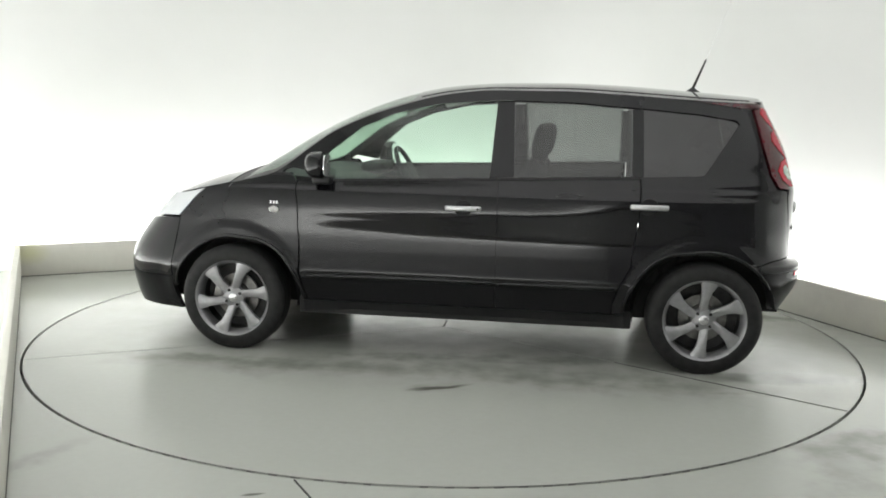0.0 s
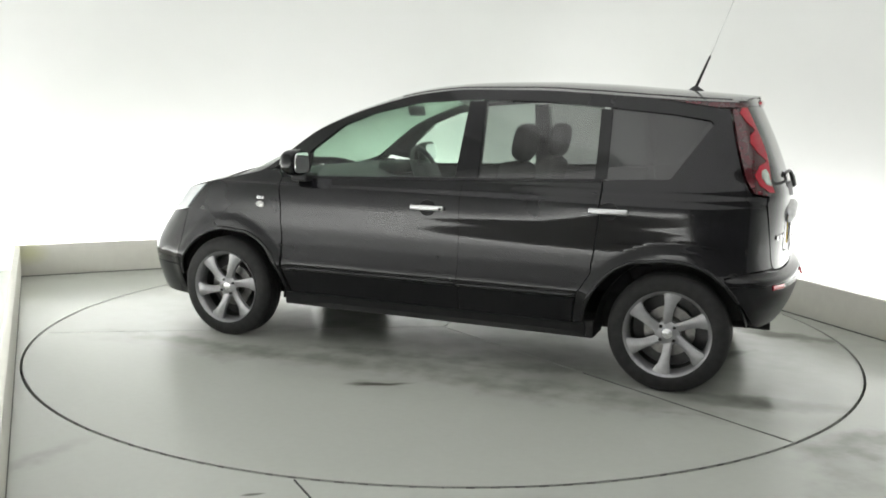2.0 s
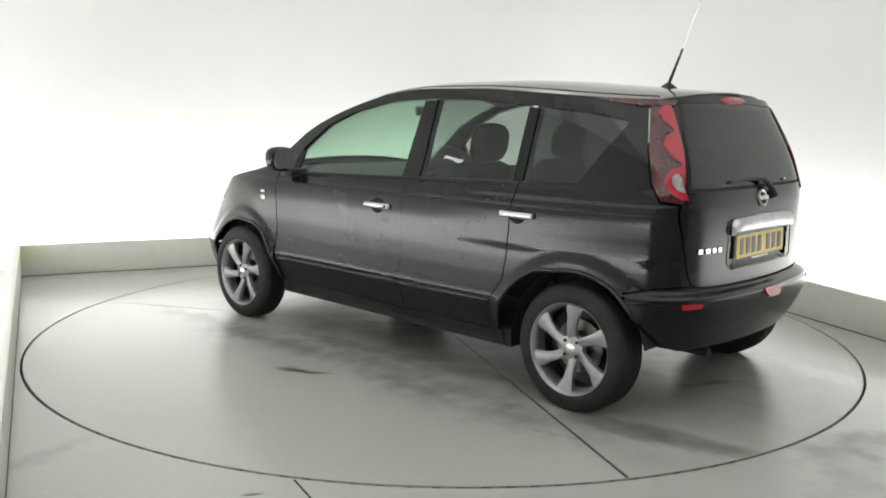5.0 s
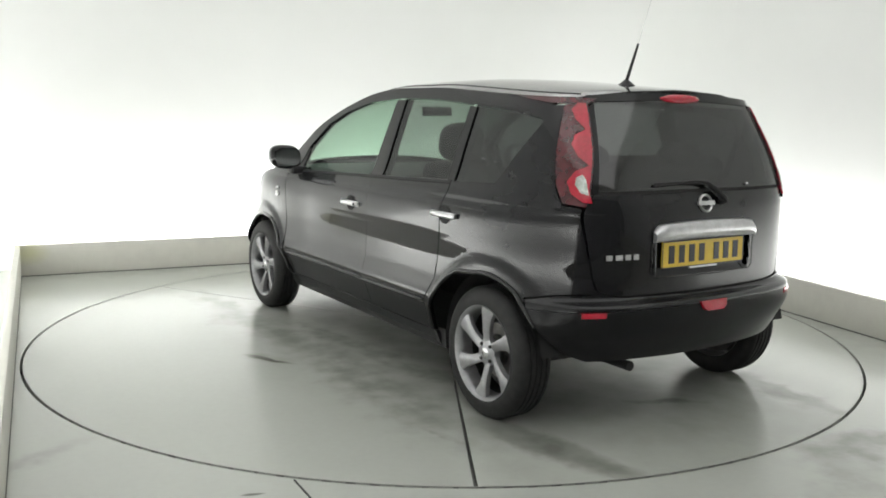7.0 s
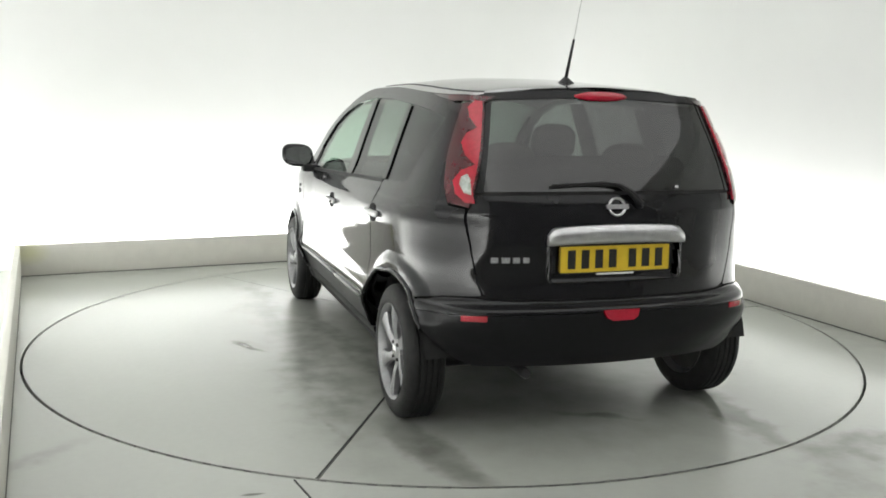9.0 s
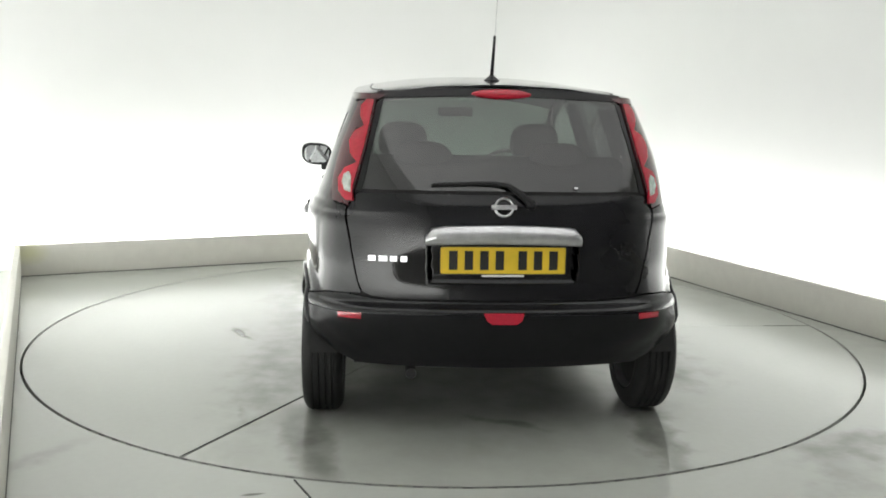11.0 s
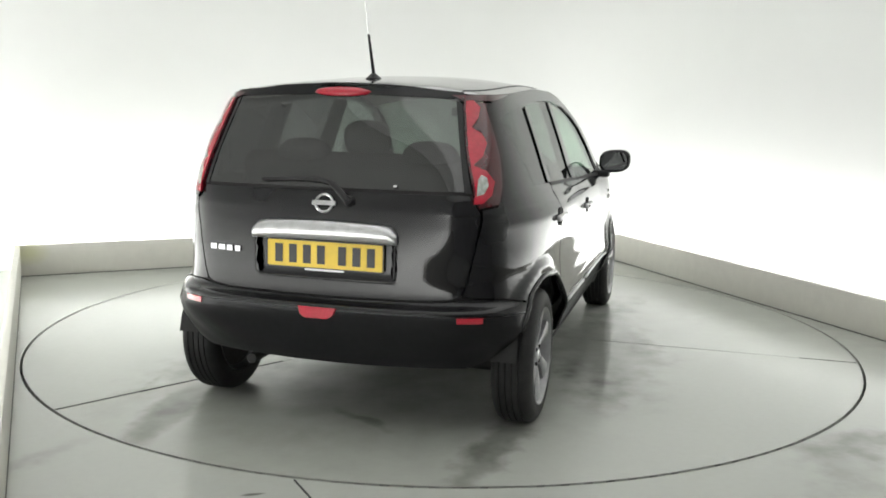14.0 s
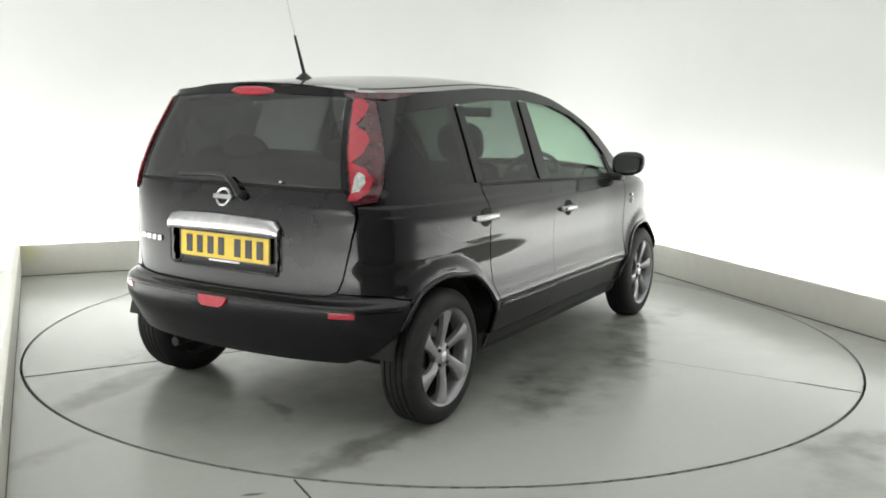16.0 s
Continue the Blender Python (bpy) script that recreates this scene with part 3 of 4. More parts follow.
def tyre_mesh():
    r, bm = WR, bmesh.new()
    prof = [(0.209, 0.000), (0.216, 0.006), (0.238, 0.008), (0.262, 0.006), (0.279, -0.003), (0.289, -0.012), (r - 0.003, -0.021)]
    # tread with four grooves
    for a in (-0.042, -0.069, -0.096, -0.123):
        prof += [(r, a + 0.011), (r, a + 0.004), (r - 0.008, a + 0.003), (r - 0.008, a - 0.003), (r, a - 0.004)]
    prof += [(r, -0.136), (r - 0.003, -0.143), (0.286, -0.153), (0.262, -0.166), (0.235, -0.168), (0.209, -0.160)]
    return lathe(prof, 72, bm)


def rim_mesh():
    bm = lathe([(0.206, -0.16), (0.202, -0.12), (0.192, -0.08), (0.192, -0.03), (0.198, -0.012), (0.206, 0.002), (0.214, 0.008), (0.214, 0.001), (0.206, -0.16)], 72)
    return bm


def spoke_mesh():
    """Six broad twisted spokes that widen to the rim, on a dished hub."""
    bm = bmesh.new()
    for k in range(6):
        base = radians(60 * k + 30)
        rows = []
        for i, (r, w, tw, y) in enumerate([(0.030, 0.026, -6, -0.022), (0.065, 0.021, -3, -0.014), (0.105, 0.021, 0, -0.006), (0.150, 0.027, 3, -0.002), (0.180, 0.038, 5, 0.000), (0.203, 0.046, 6, -0.001)]):
            a = base + radians(tw)
            c, s = math.cos(a), math.sin(a)
            ring = []
            for ww, yy in ((-1.0, -0.030), (-1.0, -0.006), (-0.55, 0.0), (0.55, -0.004), (1.0, -0.012), (1.0, -0.030)):
                ring.append(bm.verts.new((r * c - w * ww * s, y + yy, r * s + w * ww * c)))
            rows.append(ring)
        for a, b in zip(rows, rows[1:]):
            for i in range(6):
                j = (i + 1) % 6
                bm.faces.new((a[i], a[j], b[j], b[i]))
        bm.faces.new(rows[0])
        bm.faces.new(rows[-1][::-1])
    lathe([(0.0, -0.012), (0.028, -0.012), (0.034, -0.016), (0.060, -0.022), (0.064, -0.05)], 36, bm)
    return bm


def build_wheel(car, x, y, front):
    side = 1 if y > 0 else -1
    wheel = part("wheel", rim_mesh(), ALLOY, car, "grey six-spoke alloy wheel")
    wheel.matrix_local = pose(x, y, WR - 0.004, 0, 0 if not front else -15, 0 if side > 0 else 180)
    part("tyre", tyre_mesh(), RUBBER, wheel, "black low-profile tyre")
    part("spokes", spoke_mesh(), ALLOY, wheel)
    part("barrel", lathe([(0.191, -0.075), (0.186, -0.13), (0.10, -0.135), (0.02, -0.135)], 40), ALLOY_DARK, wheel)
    bm = lathe([(0.125, -0.10), (0.125, -0.085), (0.075, -0.085), (0.07, -0.07), (0.0, -0.07)], 40)
    part("brake_disc", bm, STEEL, wheel)
    if front:
        part("brake_caliper", box(0.06, 0.13, -0.11, -0.055, -0.06, 0.06, 0.012), STEEL, wheel)
    part("centre_cap", lathe([(0.0, -0.007), (0.020, -0.008), (0.026, -0.013)], 24), SILVER, wheel)
    nut = lathe([(0.0, -0.012), (0.008, -0.012), (0.009, -0.03)], 8)
    me = None
    for i in range(4):
        a = radians(45 + 90 * i)
        if me is None:
            first = part("wheel_nut", nut, UNDER, wheel)
            me = first.data
            first.location = (0.046 * math.cos(a), 0, 0.046 * math.sin(a))
        else:
            obj("wheel_nut", me, wheel).location = (0.046 * math.cos(a), 0, 0.046 * math.sin(a))
    return wheel


def edge_run(x0, x1, drop, n):
    return [("s", x0 + (x1 - x0) * i / n, edge_z(x0 + (x1 - x0) * i / n) - drop) for i in range(n + 1)]


def S(*pts):
    return [("s", x, z) for x, z in pts]


WIN_TOP = [(-1.42, 1.325), (-1.20, 1.358), (-0.975, 1.378), (-0.905, 1.382), (-0.60, 1.404), (-0.275, 1.410), (-0.155, 1.406), (0.13, 1.386), (0.377, 1.330), (0.565, 1.256), (0.745, 1.115), (0.80, 1.00)]


def build_side(car, s):
    ar, af = 0.368, 0.358
    kw = dict(side=s)
    fine = dict(side=s, cu=0.012, cz=0.02, shrink=0.001)
    door = panel("front_door", S((0.90, belt(0.9) - 0.004), (-0.205, belt(-0.2) - 0.004), (-0.212, 0.62), (-0.2135, 0.437), (0.918, 0.437), (0.935, 0.70)),
          PAINT, car, "glossy black front door", **fine)
    # below the moulding the door is drawn in the duller black
    panel("lower_door", S((-0.2135, 0.434), (-0.215, 0.30), (0.885, 0.30), (0.917, 0.434)), DULLBLACK, door, "dull black lower part of the door", off=-0.004, **fine)
    door = panel("rear_door", S((-0.205, belt(-0.2) - 0.004), (-0.950, belt(-0.95) - 0.004), (-0.974, 0.80), (-0.972, 0.665), (-0.962, 0.560), (-0.905, 0.468), (-0.894, 0.437), (-0.2135, 0.437), (-0.212, 0.62)),
          PAINT, car, "glossy black rear door", **fine)
    panel("lower_door", S((-0.2165, 0.434), (-0.893, 0.434), (-0.876, 0.382), (-0.868, 0.30), (-0.2165, 0.30)), DULLBLACK, door, "dull black lower part of the door", off=-0.004, **fine)
    # wings
    fender = S((0.905, belt(0.9) - 0.006), (0.94, 1.00)) + edge_run(1.03, 1.44, 0.002, 8) + S((1.52, 0.822), (1.605, 0.732), (1.63, 0.56), (1.642, 0.335)) \
        + arc(WF, 0.285, af, 8, 178, 26) + S((0.89, 0.30), (0.93, 0.46), (0.94, 0.70))
    panel("front_wing", fender, PAINT, car, "glossy black front wing with a flared arch", **fine)
    quarter = S((-0.955, belt(-0.95)), (-1.26, 1.040), (-1.435, 1.305)) + edge_run(-1.44, -1.500, 0.034, 2) + S((-1.548, 1.20), (-1.592, 1.05), (-1.637, 0.976)) \
        + [("r", 0.622, 0.965), ("r", 0.609, 0.80), ("r", 0.583, 0.670), ("r", 0.565, 0.620)] + S((-1.655, 0.611), (-1.54, 0.585)) \
        + arc(-WB, 0.285, ar, 132, 3, 22) + S((-0.874, 0.30), (-0.882, 0.382), (-0.910, 0.469), (-0.967, 0.562), (-0.977, 0.665), (-0.979, 0.80))
    panel("rear_quarter", quarter, PAINT, car, "glossy black rear quarter panel", **fine)
    # arch lips
    for cx, r, a0, a1 in ((WF, af, 8, 176), (-WB, ar, 4, 150)):
        rim = [skin(to_u(*p), p[2], 0.0) for p in arc(cx, 0.285, r, a0, a1, 30)]
        bead = tube([(v.x, v.y * s, v.z) for v in rim], 0.011, 10, radii=[0.005] + [0.011] * (len(rim) - 2) + [0.005])
        part("arch_lip", bead, PAINT, car)
    # sill, moulding
    panel("sill", S((0.915, 0.296), (-0.940, 0.296), (-0.950, 0.226), (0.915, 0.228)), TRIM, car, "black plastic sill", off=-0.006, **kw)
    for xa, xb in ((0.885, -0.203), (-0.216, -0.888)):
        run = [skin(to_u("s", xa + (xb - xa) * k / 16, 0.444), 0.444 + 0.006 * k / 16, 0.002) for k in range(17)]
        bead = tube([(v.x, v.y * s, v.z) for v in run], 0.011, 10, radii=[0.004] + [0.011] * 15 + [0.004])
        part("door_moulding", bead, PAINT, car)
    # window frames and pillars
    top = edge_run(0.985, -1.45, 0.0, 40)
    low = [("s", x, z) for x, z in [(-1.44, 1.305)] + WIN_TOP]
    panel("roof_rail", top + low, PAINT, car, "black roof rail and door frame", depth=0.04, shrink=0.001, **kw)
    panel("mirror_triangle", S((0.80, 0.985), (0.76, 1.10), (0.735, 1.10), (0.74, 0.985)), TRIM, car, off=-0.004, **kw)
    panel("centre_pillar", S((-0.150, belt(-0.15)), (-0.175, 1.403), (-0.272, 1.407), (-0.285, belt(-0.28))), GLOSSBLACK, car, "gloss black centre pillar", off=-0.002, depth=0.05, **kw)
    panel("rear_pillar", S((-0.908, belt(-0.9)), (-0.908, 1.376), (-0.972, 1.371), (-0.972, belt(-0.97))), GLOSSBLACK, car, "gloss black rear door pillar", off=-0.002, depth=0.05, **kw)
    panel("window_seal", S((0.80, belt(0.8) + 0.004), (-0.95, belt(-0.95) + 0.004), (-0.95, belt(-0.95) - 0.010), (0.80, belt(0.8) - 0.010)), TRIM, car, off=0.004, depth=0.02, shrink=0, **kw)
    # side glass
    def win(name, pts, g, label):
        ob = panel(name, S(*pts), g, car, label, off=-0.010, depth=0.004, shrink=0.0, cu=0.04, **kw)
        ob.visible_shadow = False
    win("front_window", [(0.745, belt(0.74)), (-0.170, belt(-0.15)), (-0.192, 1.408), (0.13, 1.390), (0.377, 1.334), (0.565, 1.260), (0.735, 1.125)], GLASS_CLEAR, "pale green front door glass")
    win("rear_window", [(-0.265, belt(-0.28)), (-0.925, belt(-0.9)), (-0.925, 1.382), (-0.60, 1.406), (-0.255, 1.412)], GLASS_DARK, "dark tinted rear door glass")
    win("quarter_window", [(-0.955, belt(-0.97)), (-1.272, 1.028), (-1.456, 1.332), (-1.20, 1.376), (-0.955, 1.392)], GLASS_QUARTER, "dark tinted quarter glass")
    # inner door skins
    panel("door_card", S((0.86, belt(0.86) - 0.01), (-0.93, belt(-0.93) - 0.01), (-0.80, 0.35), (0.80, 0.35)), INNER, car, "dark grey door trim", off=-0.075, depth=0.01, **kw)
    # handles: bar, dark cup behind it
    for hx, hz in ((-0.020, 0.838), (-0.985, 0.876)):
        y = skin(to_u("s", hx, hz), hz).y
        y1, y2 = skin(to_u("s", hx + 0.1, hz), hz).y, skin(to_u("s", hx - 0.1, hz), hz).y
        yaw = math.degrees(math.atan2(y1 - y2, 0.2))
        m = pose(hx, y * s, hz, 0, 0, yaw * s)
        cup = lathe([(0.0, 0.001), (0.030, 0.002), (0.042, 0.003), (0.044, -0.012)], 24)
        for v in cup.verts:
            v.co.x *= 1.12
            v.co.y *= s
        part("handle_cup", cup, UNDER, car, m=m)
        bar = box(-0.098, 0.098, 0.012, 0.034, -0.014, 0.014, 0.009, 3)
        for v in bar.verts:
            v.co.y = (v.co.y - 0.016 * (v.co.x / 0.098) ** 2) * s
        h = part("door_handle", bar, CHROME, car, "chrome door handle", m=m)
        if hx > -0.5:
            lock = lathe([(0.0, 0.028), (0.006, 0.028), (0.007, 0.015)], 12)
            for v in lock.verts:
                v.co = Vector((v.co.x - 0.080, v.co.y * s, v.co.z))
            part("lock", lock, UNDER, h)
    # side badge: oval repeater lamp with two small bars above
    bx, bz = 1.025, 0.800
    y = skin(to_u("s", bx, bz), bz).y
    rep = lathe([(0.0, 0.010), (0.018, 0.007), (0.024, 0.0)], 24)
    for v in rep.verts:
        v.co = Vector((v.co.x * 1.35, v.co.y * s, v.co.z * 0.8))
    part("side_repeater", rep, CLEARLENS, car, "oval clear side repeater lamp", m=pose(bx, y * s, bz, 0, 0, -8 * s))
    bars = bmesh.new()
    for dx, w in ((-0.022, 0.012), (-0.004, 0.010), (0.014, 0.014)):
        box(dx - w / 2, dx + w / 2, -0.001, 0.004, -0.009, 0.009, 0.002, 1, bars)
    for v in bars.verts:
        v.co.y *= s
    part("side_badge", bars, SILVER, car, "small silver side badge", m=pose(bx, y * s, bz + 0.038, 0, 0, -8 * s))
    build_mirror(car, s)
    build_tail_lamp(car, s)


def build_mirror(car, s):
    # housing: a rounded shell, flat on the glass side
    bm = bmesh.new()
    bmesh.ops.create_uvsphere(bm, u_segments=28, v_segments=18, radius=1)
    for v in bm.verts:
        x, y, z = v.co
        sq = lambda a, p: math.copysign(abs(a) ** p, a)
        v.co = Vector((sq(x, 0.8) * (0.085 if x > 0 else 0.030), sq(y, 0.72) * 0.100 * s, sq(z, 0.72) * 0.073 + (0.010 * y if True else 0)))
    c = (0.735, 0.895 * s, 1.050)
    house = part("mirror_housing", bm, PAINT, car, "black door mirror housing", m=pose(*c, 0, 0, 4 * s))
    gl = plate_poly([(y * 0.98, z) for y, z in rounded(0.165, 0.112, 0.042)], 0.004, Matrix(((0, 0, -1, -0.026), (-1, 0, 0, 0), (0, 1, 0, 0), (0, 0, 0, 1))))
    part("mirror_glass", gl, MIRROR, house, "silvered mirror glass")
    arm = box(-0.055, 0.045, 0, 0.13, -0.035, 0.012, 0.014, 3)
    for v in arm.verts:
        v.co.y *= s
        v.co.z -= 0.02
    part("mirror_arm", arm, TRIM, car, m=pose(0.755, 0.735 * s, 1.000))


def build_tail_lamp(car, s):
    pts = [("r", 0.612, 0.970)] + S((-1.640, 0.984), (-1.597, 1.055), (-1.553, 1.20), (-1.505, 1.385)) + S((-1.55, 1.392)) + [("r", 0.505, 1.398), ("r", 0.508, 1.37), ("r", 0.545, 1.20), ("r", 0.588, 1.04)]
    lamp = panel("tail_lamp", pts, REDLENS, car, "tall red tail lamp cluster", off=0.011, depth=0.03, side=s, cu=0.02, cz=0.03)
    panel("lamp_backing", [("r", 0.570, 1.030), ("r", 0.525, 1.20), ("r", 0.485, 1.385), ("r", 0.545, 1.392), ("r", 0.600, 1.20), ("r", 0.645, 1.030)], UNDER, car, off=-0.012, depth=0.01, shrink=0.0, side=s)
    # upper run of the lamp along the roof edge
    run = edge_run(-1.20, -1.575, 0.002, 8) + S((-1.570, 1.390), (-1.44, 1.390), (-1.32, 1.406))
    panel("upper_lens", run, REDLENS, lamp, off=0.005, depth=0.03, shrink=0.001, cu=0.02, side=s)
    # scalloped bright lens along the glass, clear lens low down
    wave = [(0.592, 0.990), (0.596, 1.04), (0.553, 1.20), (0.515, 1.37), (0.512, 1.390), (0.535, 1.392), (0.560, 1.365), (0.563, 1.325), (0.549, 1.285),
            (0.585, 1.262), (0.606, 1.225), (0.603, 1.175), (0.578, 1.140), (0.622, 1.118), (0.650, 1.075), (0.648, 1.025), (0.622, 0.992)]
    panel("stop_lens", [("r", y, z) for y, z in wave], REDBRIGHT, lamp, "bright red scalloped stop lens", off=0.015, depth=0.008, shrink=0.0, cu=0.012, cz=0.02, side=s)
    drop = [(0.600, 1.022), (0.598, 1.085), (0.606, 1.104), (0.624, 1.092), (0.632, 1.062), (0.622, 1.030)]
    panel("reverse_lens", [("r", y, z) for y, z in drop], CLEARLENS, lamp, "clear reversing lens", off=0.018, depth=0.006, shrink=0.0, cu=0.012, cz=0.02, side=s)


def rear_point(y, z, off=0.0):
    v = skin(to_u("r", abs(y), z), z, off)
    v.y = math.copysign(v.y, y)
    return v


def on_tail(y, z, off=0.0):
    """A frame on the tailgate: local x to the car's right as seen from behind, y up, z outwards."""
    p = rear_point(y, z, off)
    lean = math.atan2(tail_x(z - 0.04) - tail_x(z + 0.04), 0.08)
    return Matrix.Translation(p) @ Matrix(((0, math.sin(lean), -math.cos(lean), 0), (-1, 0, 0, 0), (0, math.cos(lean), math.sin(lean), 0), (0, 0, 0, 1)))


def build_rear(car):
    def press(y, z):
        # recess for the number plate
        def ramp(a, lo, hi):
            t = max(0.0, min(1.0, (a - lo) / (hi - lo)))
            return t * t * (3 - 2 * t)
        ey = 1 - ramp(abs(y), 0.285, 0.305)
        ez = ramp(z, 0.672, 0.690) * (1 - ramp(z, 0.845, 0.860))
        return 0.016 * ey * ez
    gate = [("r", 0.0, 0.600), ("r", 0.44, 0.603), ("r", 0.53, 0.610), ("r", 0.560, 0.626), ("r", 0.578, 0.668), ("r", 0.604, 0.80), ("r", 0.612, 0.965), ("r", 0.600, 1.000), ("r", 0.575, 1.024), ("r", 0.0, 1.024)]
    panel("tailgate", gate, PAINT, car, "glossy black tailgate with a plate recess", both=True, cu=0.012, cz=0.015, press=press)
    pane = [("r", 0.0, 1.034), ("r", 0.572, 1.034), ("r", 0.530, 1.20), ("r", 0.492, 1.376), ("r", 0.470, 1.402), ("r", 0.0, 1.418)]
    g = panel("rear_glass", pane, GLASS_REAR, car, "dark tinted tailgate glass", both=True, depth=0.004, shrink=0.002)
    g.visible_shadow = False
    frame_pts = [("r", 0.0, 1.414), ("r", 0.470, 1.398), ("r", 0.515, 1.396), ("r", 0.50, 1.424), ("r", 0.25, 1.440), ("r", 0.0, 1.445)]
    panel("glass_header", frame_pts, GLOSSBLACK, car, both=True, depth=0.03, shrink=0.0, off=0.004)
    for s in (1, -1):
        panel("glass_border", [("r", 0.586, 1.030), ("r", 0.543, 1.20), ("r", 0.504, 1.378), ("r", 0.480, 1.392), ("r", 0.524, 1.20), ("r", 0.562, 1.030)], GLOSSBLACK, car, depth=0.03, shrink=0.0, off=0.003, side=s)
    panel("gate_seam", [("r", 0.0, 1.022), ("r", 0.60, 1.022), ("r", 0.60, 1.036), ("r", 0.0, 1.036)], UNDER, car, both=True, off=-0.006, depth=0.01, shrink=0)
    # bumper: painted wrap-round shell
    bump = [("r", 0.0, 0.595), ("r", 0.44, 0.598), ("r", 0.53, 0.605), ("r", 0.60, 0.613)] + S((-1.655, 0.607), (-1.54, 0.580), (-1.562, 0.545)) + [("r", 0.60, 0.553), ("r", 0.0, 0.556)]
    bumper = panel("rear_bumper", bump, PAINT, car, "glossy black rear bumper", both=True, cz=0.006, depth=0.03, shrink=0.0015)
    low = [("r", 0.0, 0.556), ("r", 0.60, 0.553)] + S((-1.562, 0.545), (-1.607, 0.49), (-1.642, 0.43), (-1.660, 0.385), (-1.676, 0.350)) + [("r", 0.60, 0.320), ("r", 0.0, 0.318)]
    # same paint in truth; its dark reflection is put into the duller finish
    panel("lower_bumper", low, DULLBLACK, bumper, "lower half of the rear bumper in a duller black", both=True, cz=0.02, depth=0.05, shrink=0.0015)
    panel("bumper_seam", [("r", 0.0, 0.625), ("r", 0.60, 0.625), ("r", 0.62, 0.590), ("r", 0.0, 0.590)], UNDER, car, both=True, off=-0.014, depth=0.01, shrink=0)
    for side in (1, -1):
        panel("reflector", [("r", 0.562, 0.552), ("r", 0.655, 0.550), ("r", 0.655, 0.527), ("r", 0.562, 0.528)], REDBRIGHT, bumper, "red bumper reflector", off=0.005, depth=0.008, shrink=0.0, cu=0.012, cz=0.02, side=side)
    bm = plate_poly([(-0.082, 0.019), (0.082, 0.019), (0.070, -0.012), (0.048, -0.026), (-0.048, -0.026), (-0.070, -0.012)], 0.012, Matrix.Identity(4))
    part("fog_lamp", bm, REDBRIGHT, bumper, "red rear fog lamp", m=on_tail(0.0, 0.543, 0.0))
    # plate, garnish, letters as bars
    m = on_tail(0.0, 0.763, -0.013)
    plate = part("number_plate", plate_poly(rounded(0.508, 0.113, 0.008), 0.006, Matrix.Identity(4)), YELLOW, car, "yellow rear number plate", m=m, smooth=False)
    for i, x in enumerate((-0.200, -0.138, -0.076, -0.014, 0.078, 0.140, 0.202)):
        part("plate_bar", plate_poly([(x - 0.017, -0.038), (x + 0.017, -0.038), (x + 0.017, 0.038), (x - 0.017, 0.038)], 0.0085, Matrix.Identity(4)), INK, plate, smooth=False)
    rimb = bmesh.new()
    o, i_ = rounded(0.512, 0.117, 0.010), rounded(0.502, 0.107, 0.006)
    vo, vi = [rimb.verts.new((x, y, 0.0075)) for x, y in o], [rimb.verts.new((x, y, 0.0075)) for x, y in i_]
    for a in range(len(o)):
        b = (a + 1) % len(o)
        rimb.faces.new((vo[a], vo[b], vi[b], vi[a]))
    part("plate_edge", rimb, INK, plate)
    part("dealer_strip", plate_poly([(-0.085, -0.066), (0.085, -0.066), (0.085, -0.058), (-0.085, -0.058)], 0.008, Matrix.Identity(4)), WHITEPLATE, plate)
    gar = bmesh.new()
    cols = 24
    prof = [(-0.012, 0.0), (0.014, 0.02), (0.024, 0.15), (0.030, 0.45), (0.026, 0.75), (0.012, 0.95), (-0.012, 1.0)]
    rows = []
    for i in range(cols + 1):
        t = -1 + 2 * i / cols
        end = max(0.0, (abs(t) - 0.86) / 0.14)
        hi, lo = 0.040 - 0.012 * t * t - 0.030 * end ** 2.5, -0.040 - 0.004 * t * t
        rows.append([gar.verts.new((t * 0.312, lo + (hi - lo) * q, d * (1 - 0.45 * end ** 3))) for d, q in prof])
    for a, b in zip(rows, rows[1:]):
        for i in range(len(prof) - 1):
            gar.faces.new((a[i], a[i + 1], b[i + 1], b[i]))
    gar.faces.new(rows[0])
    gar.faces.new(rows[-1][::-1])
    part("plate_garnish", gar, CHROME, car, "satin chrome bar above the number plate", m=on_tail(0.0, 0.866, 0.002))
    # thin bright frame of the recess
    fr = tube([(-0.305, 0.06, 0.004), (-0.303, -0.08, 0.004), (-0.285, -0.098, 0.003), (0, -0.100, 0.003), (0.285, -0.098, 0.003), (0.303, -0.08, 0.004), (0.305, 0.06, 0.004)], 0.0028, 6)
    part("recess_frame", fr, PAINT, car, m=on_tail(0.0, 0.770, 0.0))
    # round emblem: a ring with a bar across
    ring = lathe([(0.040, -0.003), (0.040, 0.006), (0.036, 0.009), (0.031, 0.006), (0.031, -0.003)], 36, axis="z")
    emblem = part("emblem", ring, CHROME, car, "round chrome emblem with a cross bar", m=on_tail(0.002, 0.974, 0.002))
    part("emblem_bar", plate_poly([(-0.050, -0.009), (0.050, -0.009), (0.050, 0.009), (-0.050, 0.009)], 0.010, Matrix.Identity(4)), CHROME, emblem)
    # model name drawn as plain silver bars
    for x, w in ((-0.066, 0.030), (-0.022, 0.034), (0.020, 0.028), (0.060, 0.026)):
        bar = plate_poly([(-w / 2, -0.011), (w / 2, -0.011), (w / 2, 0.011), (-w / 2, 0.011)], 0.006, Matrix.Identity(4))
        part("name_bar", bar, SILVER, car, "silver model name bar", m=on_tail(0.455 - x, 0.766, 0.001) @ Matrix.Rotation(radians(-8), 4, "Y"))
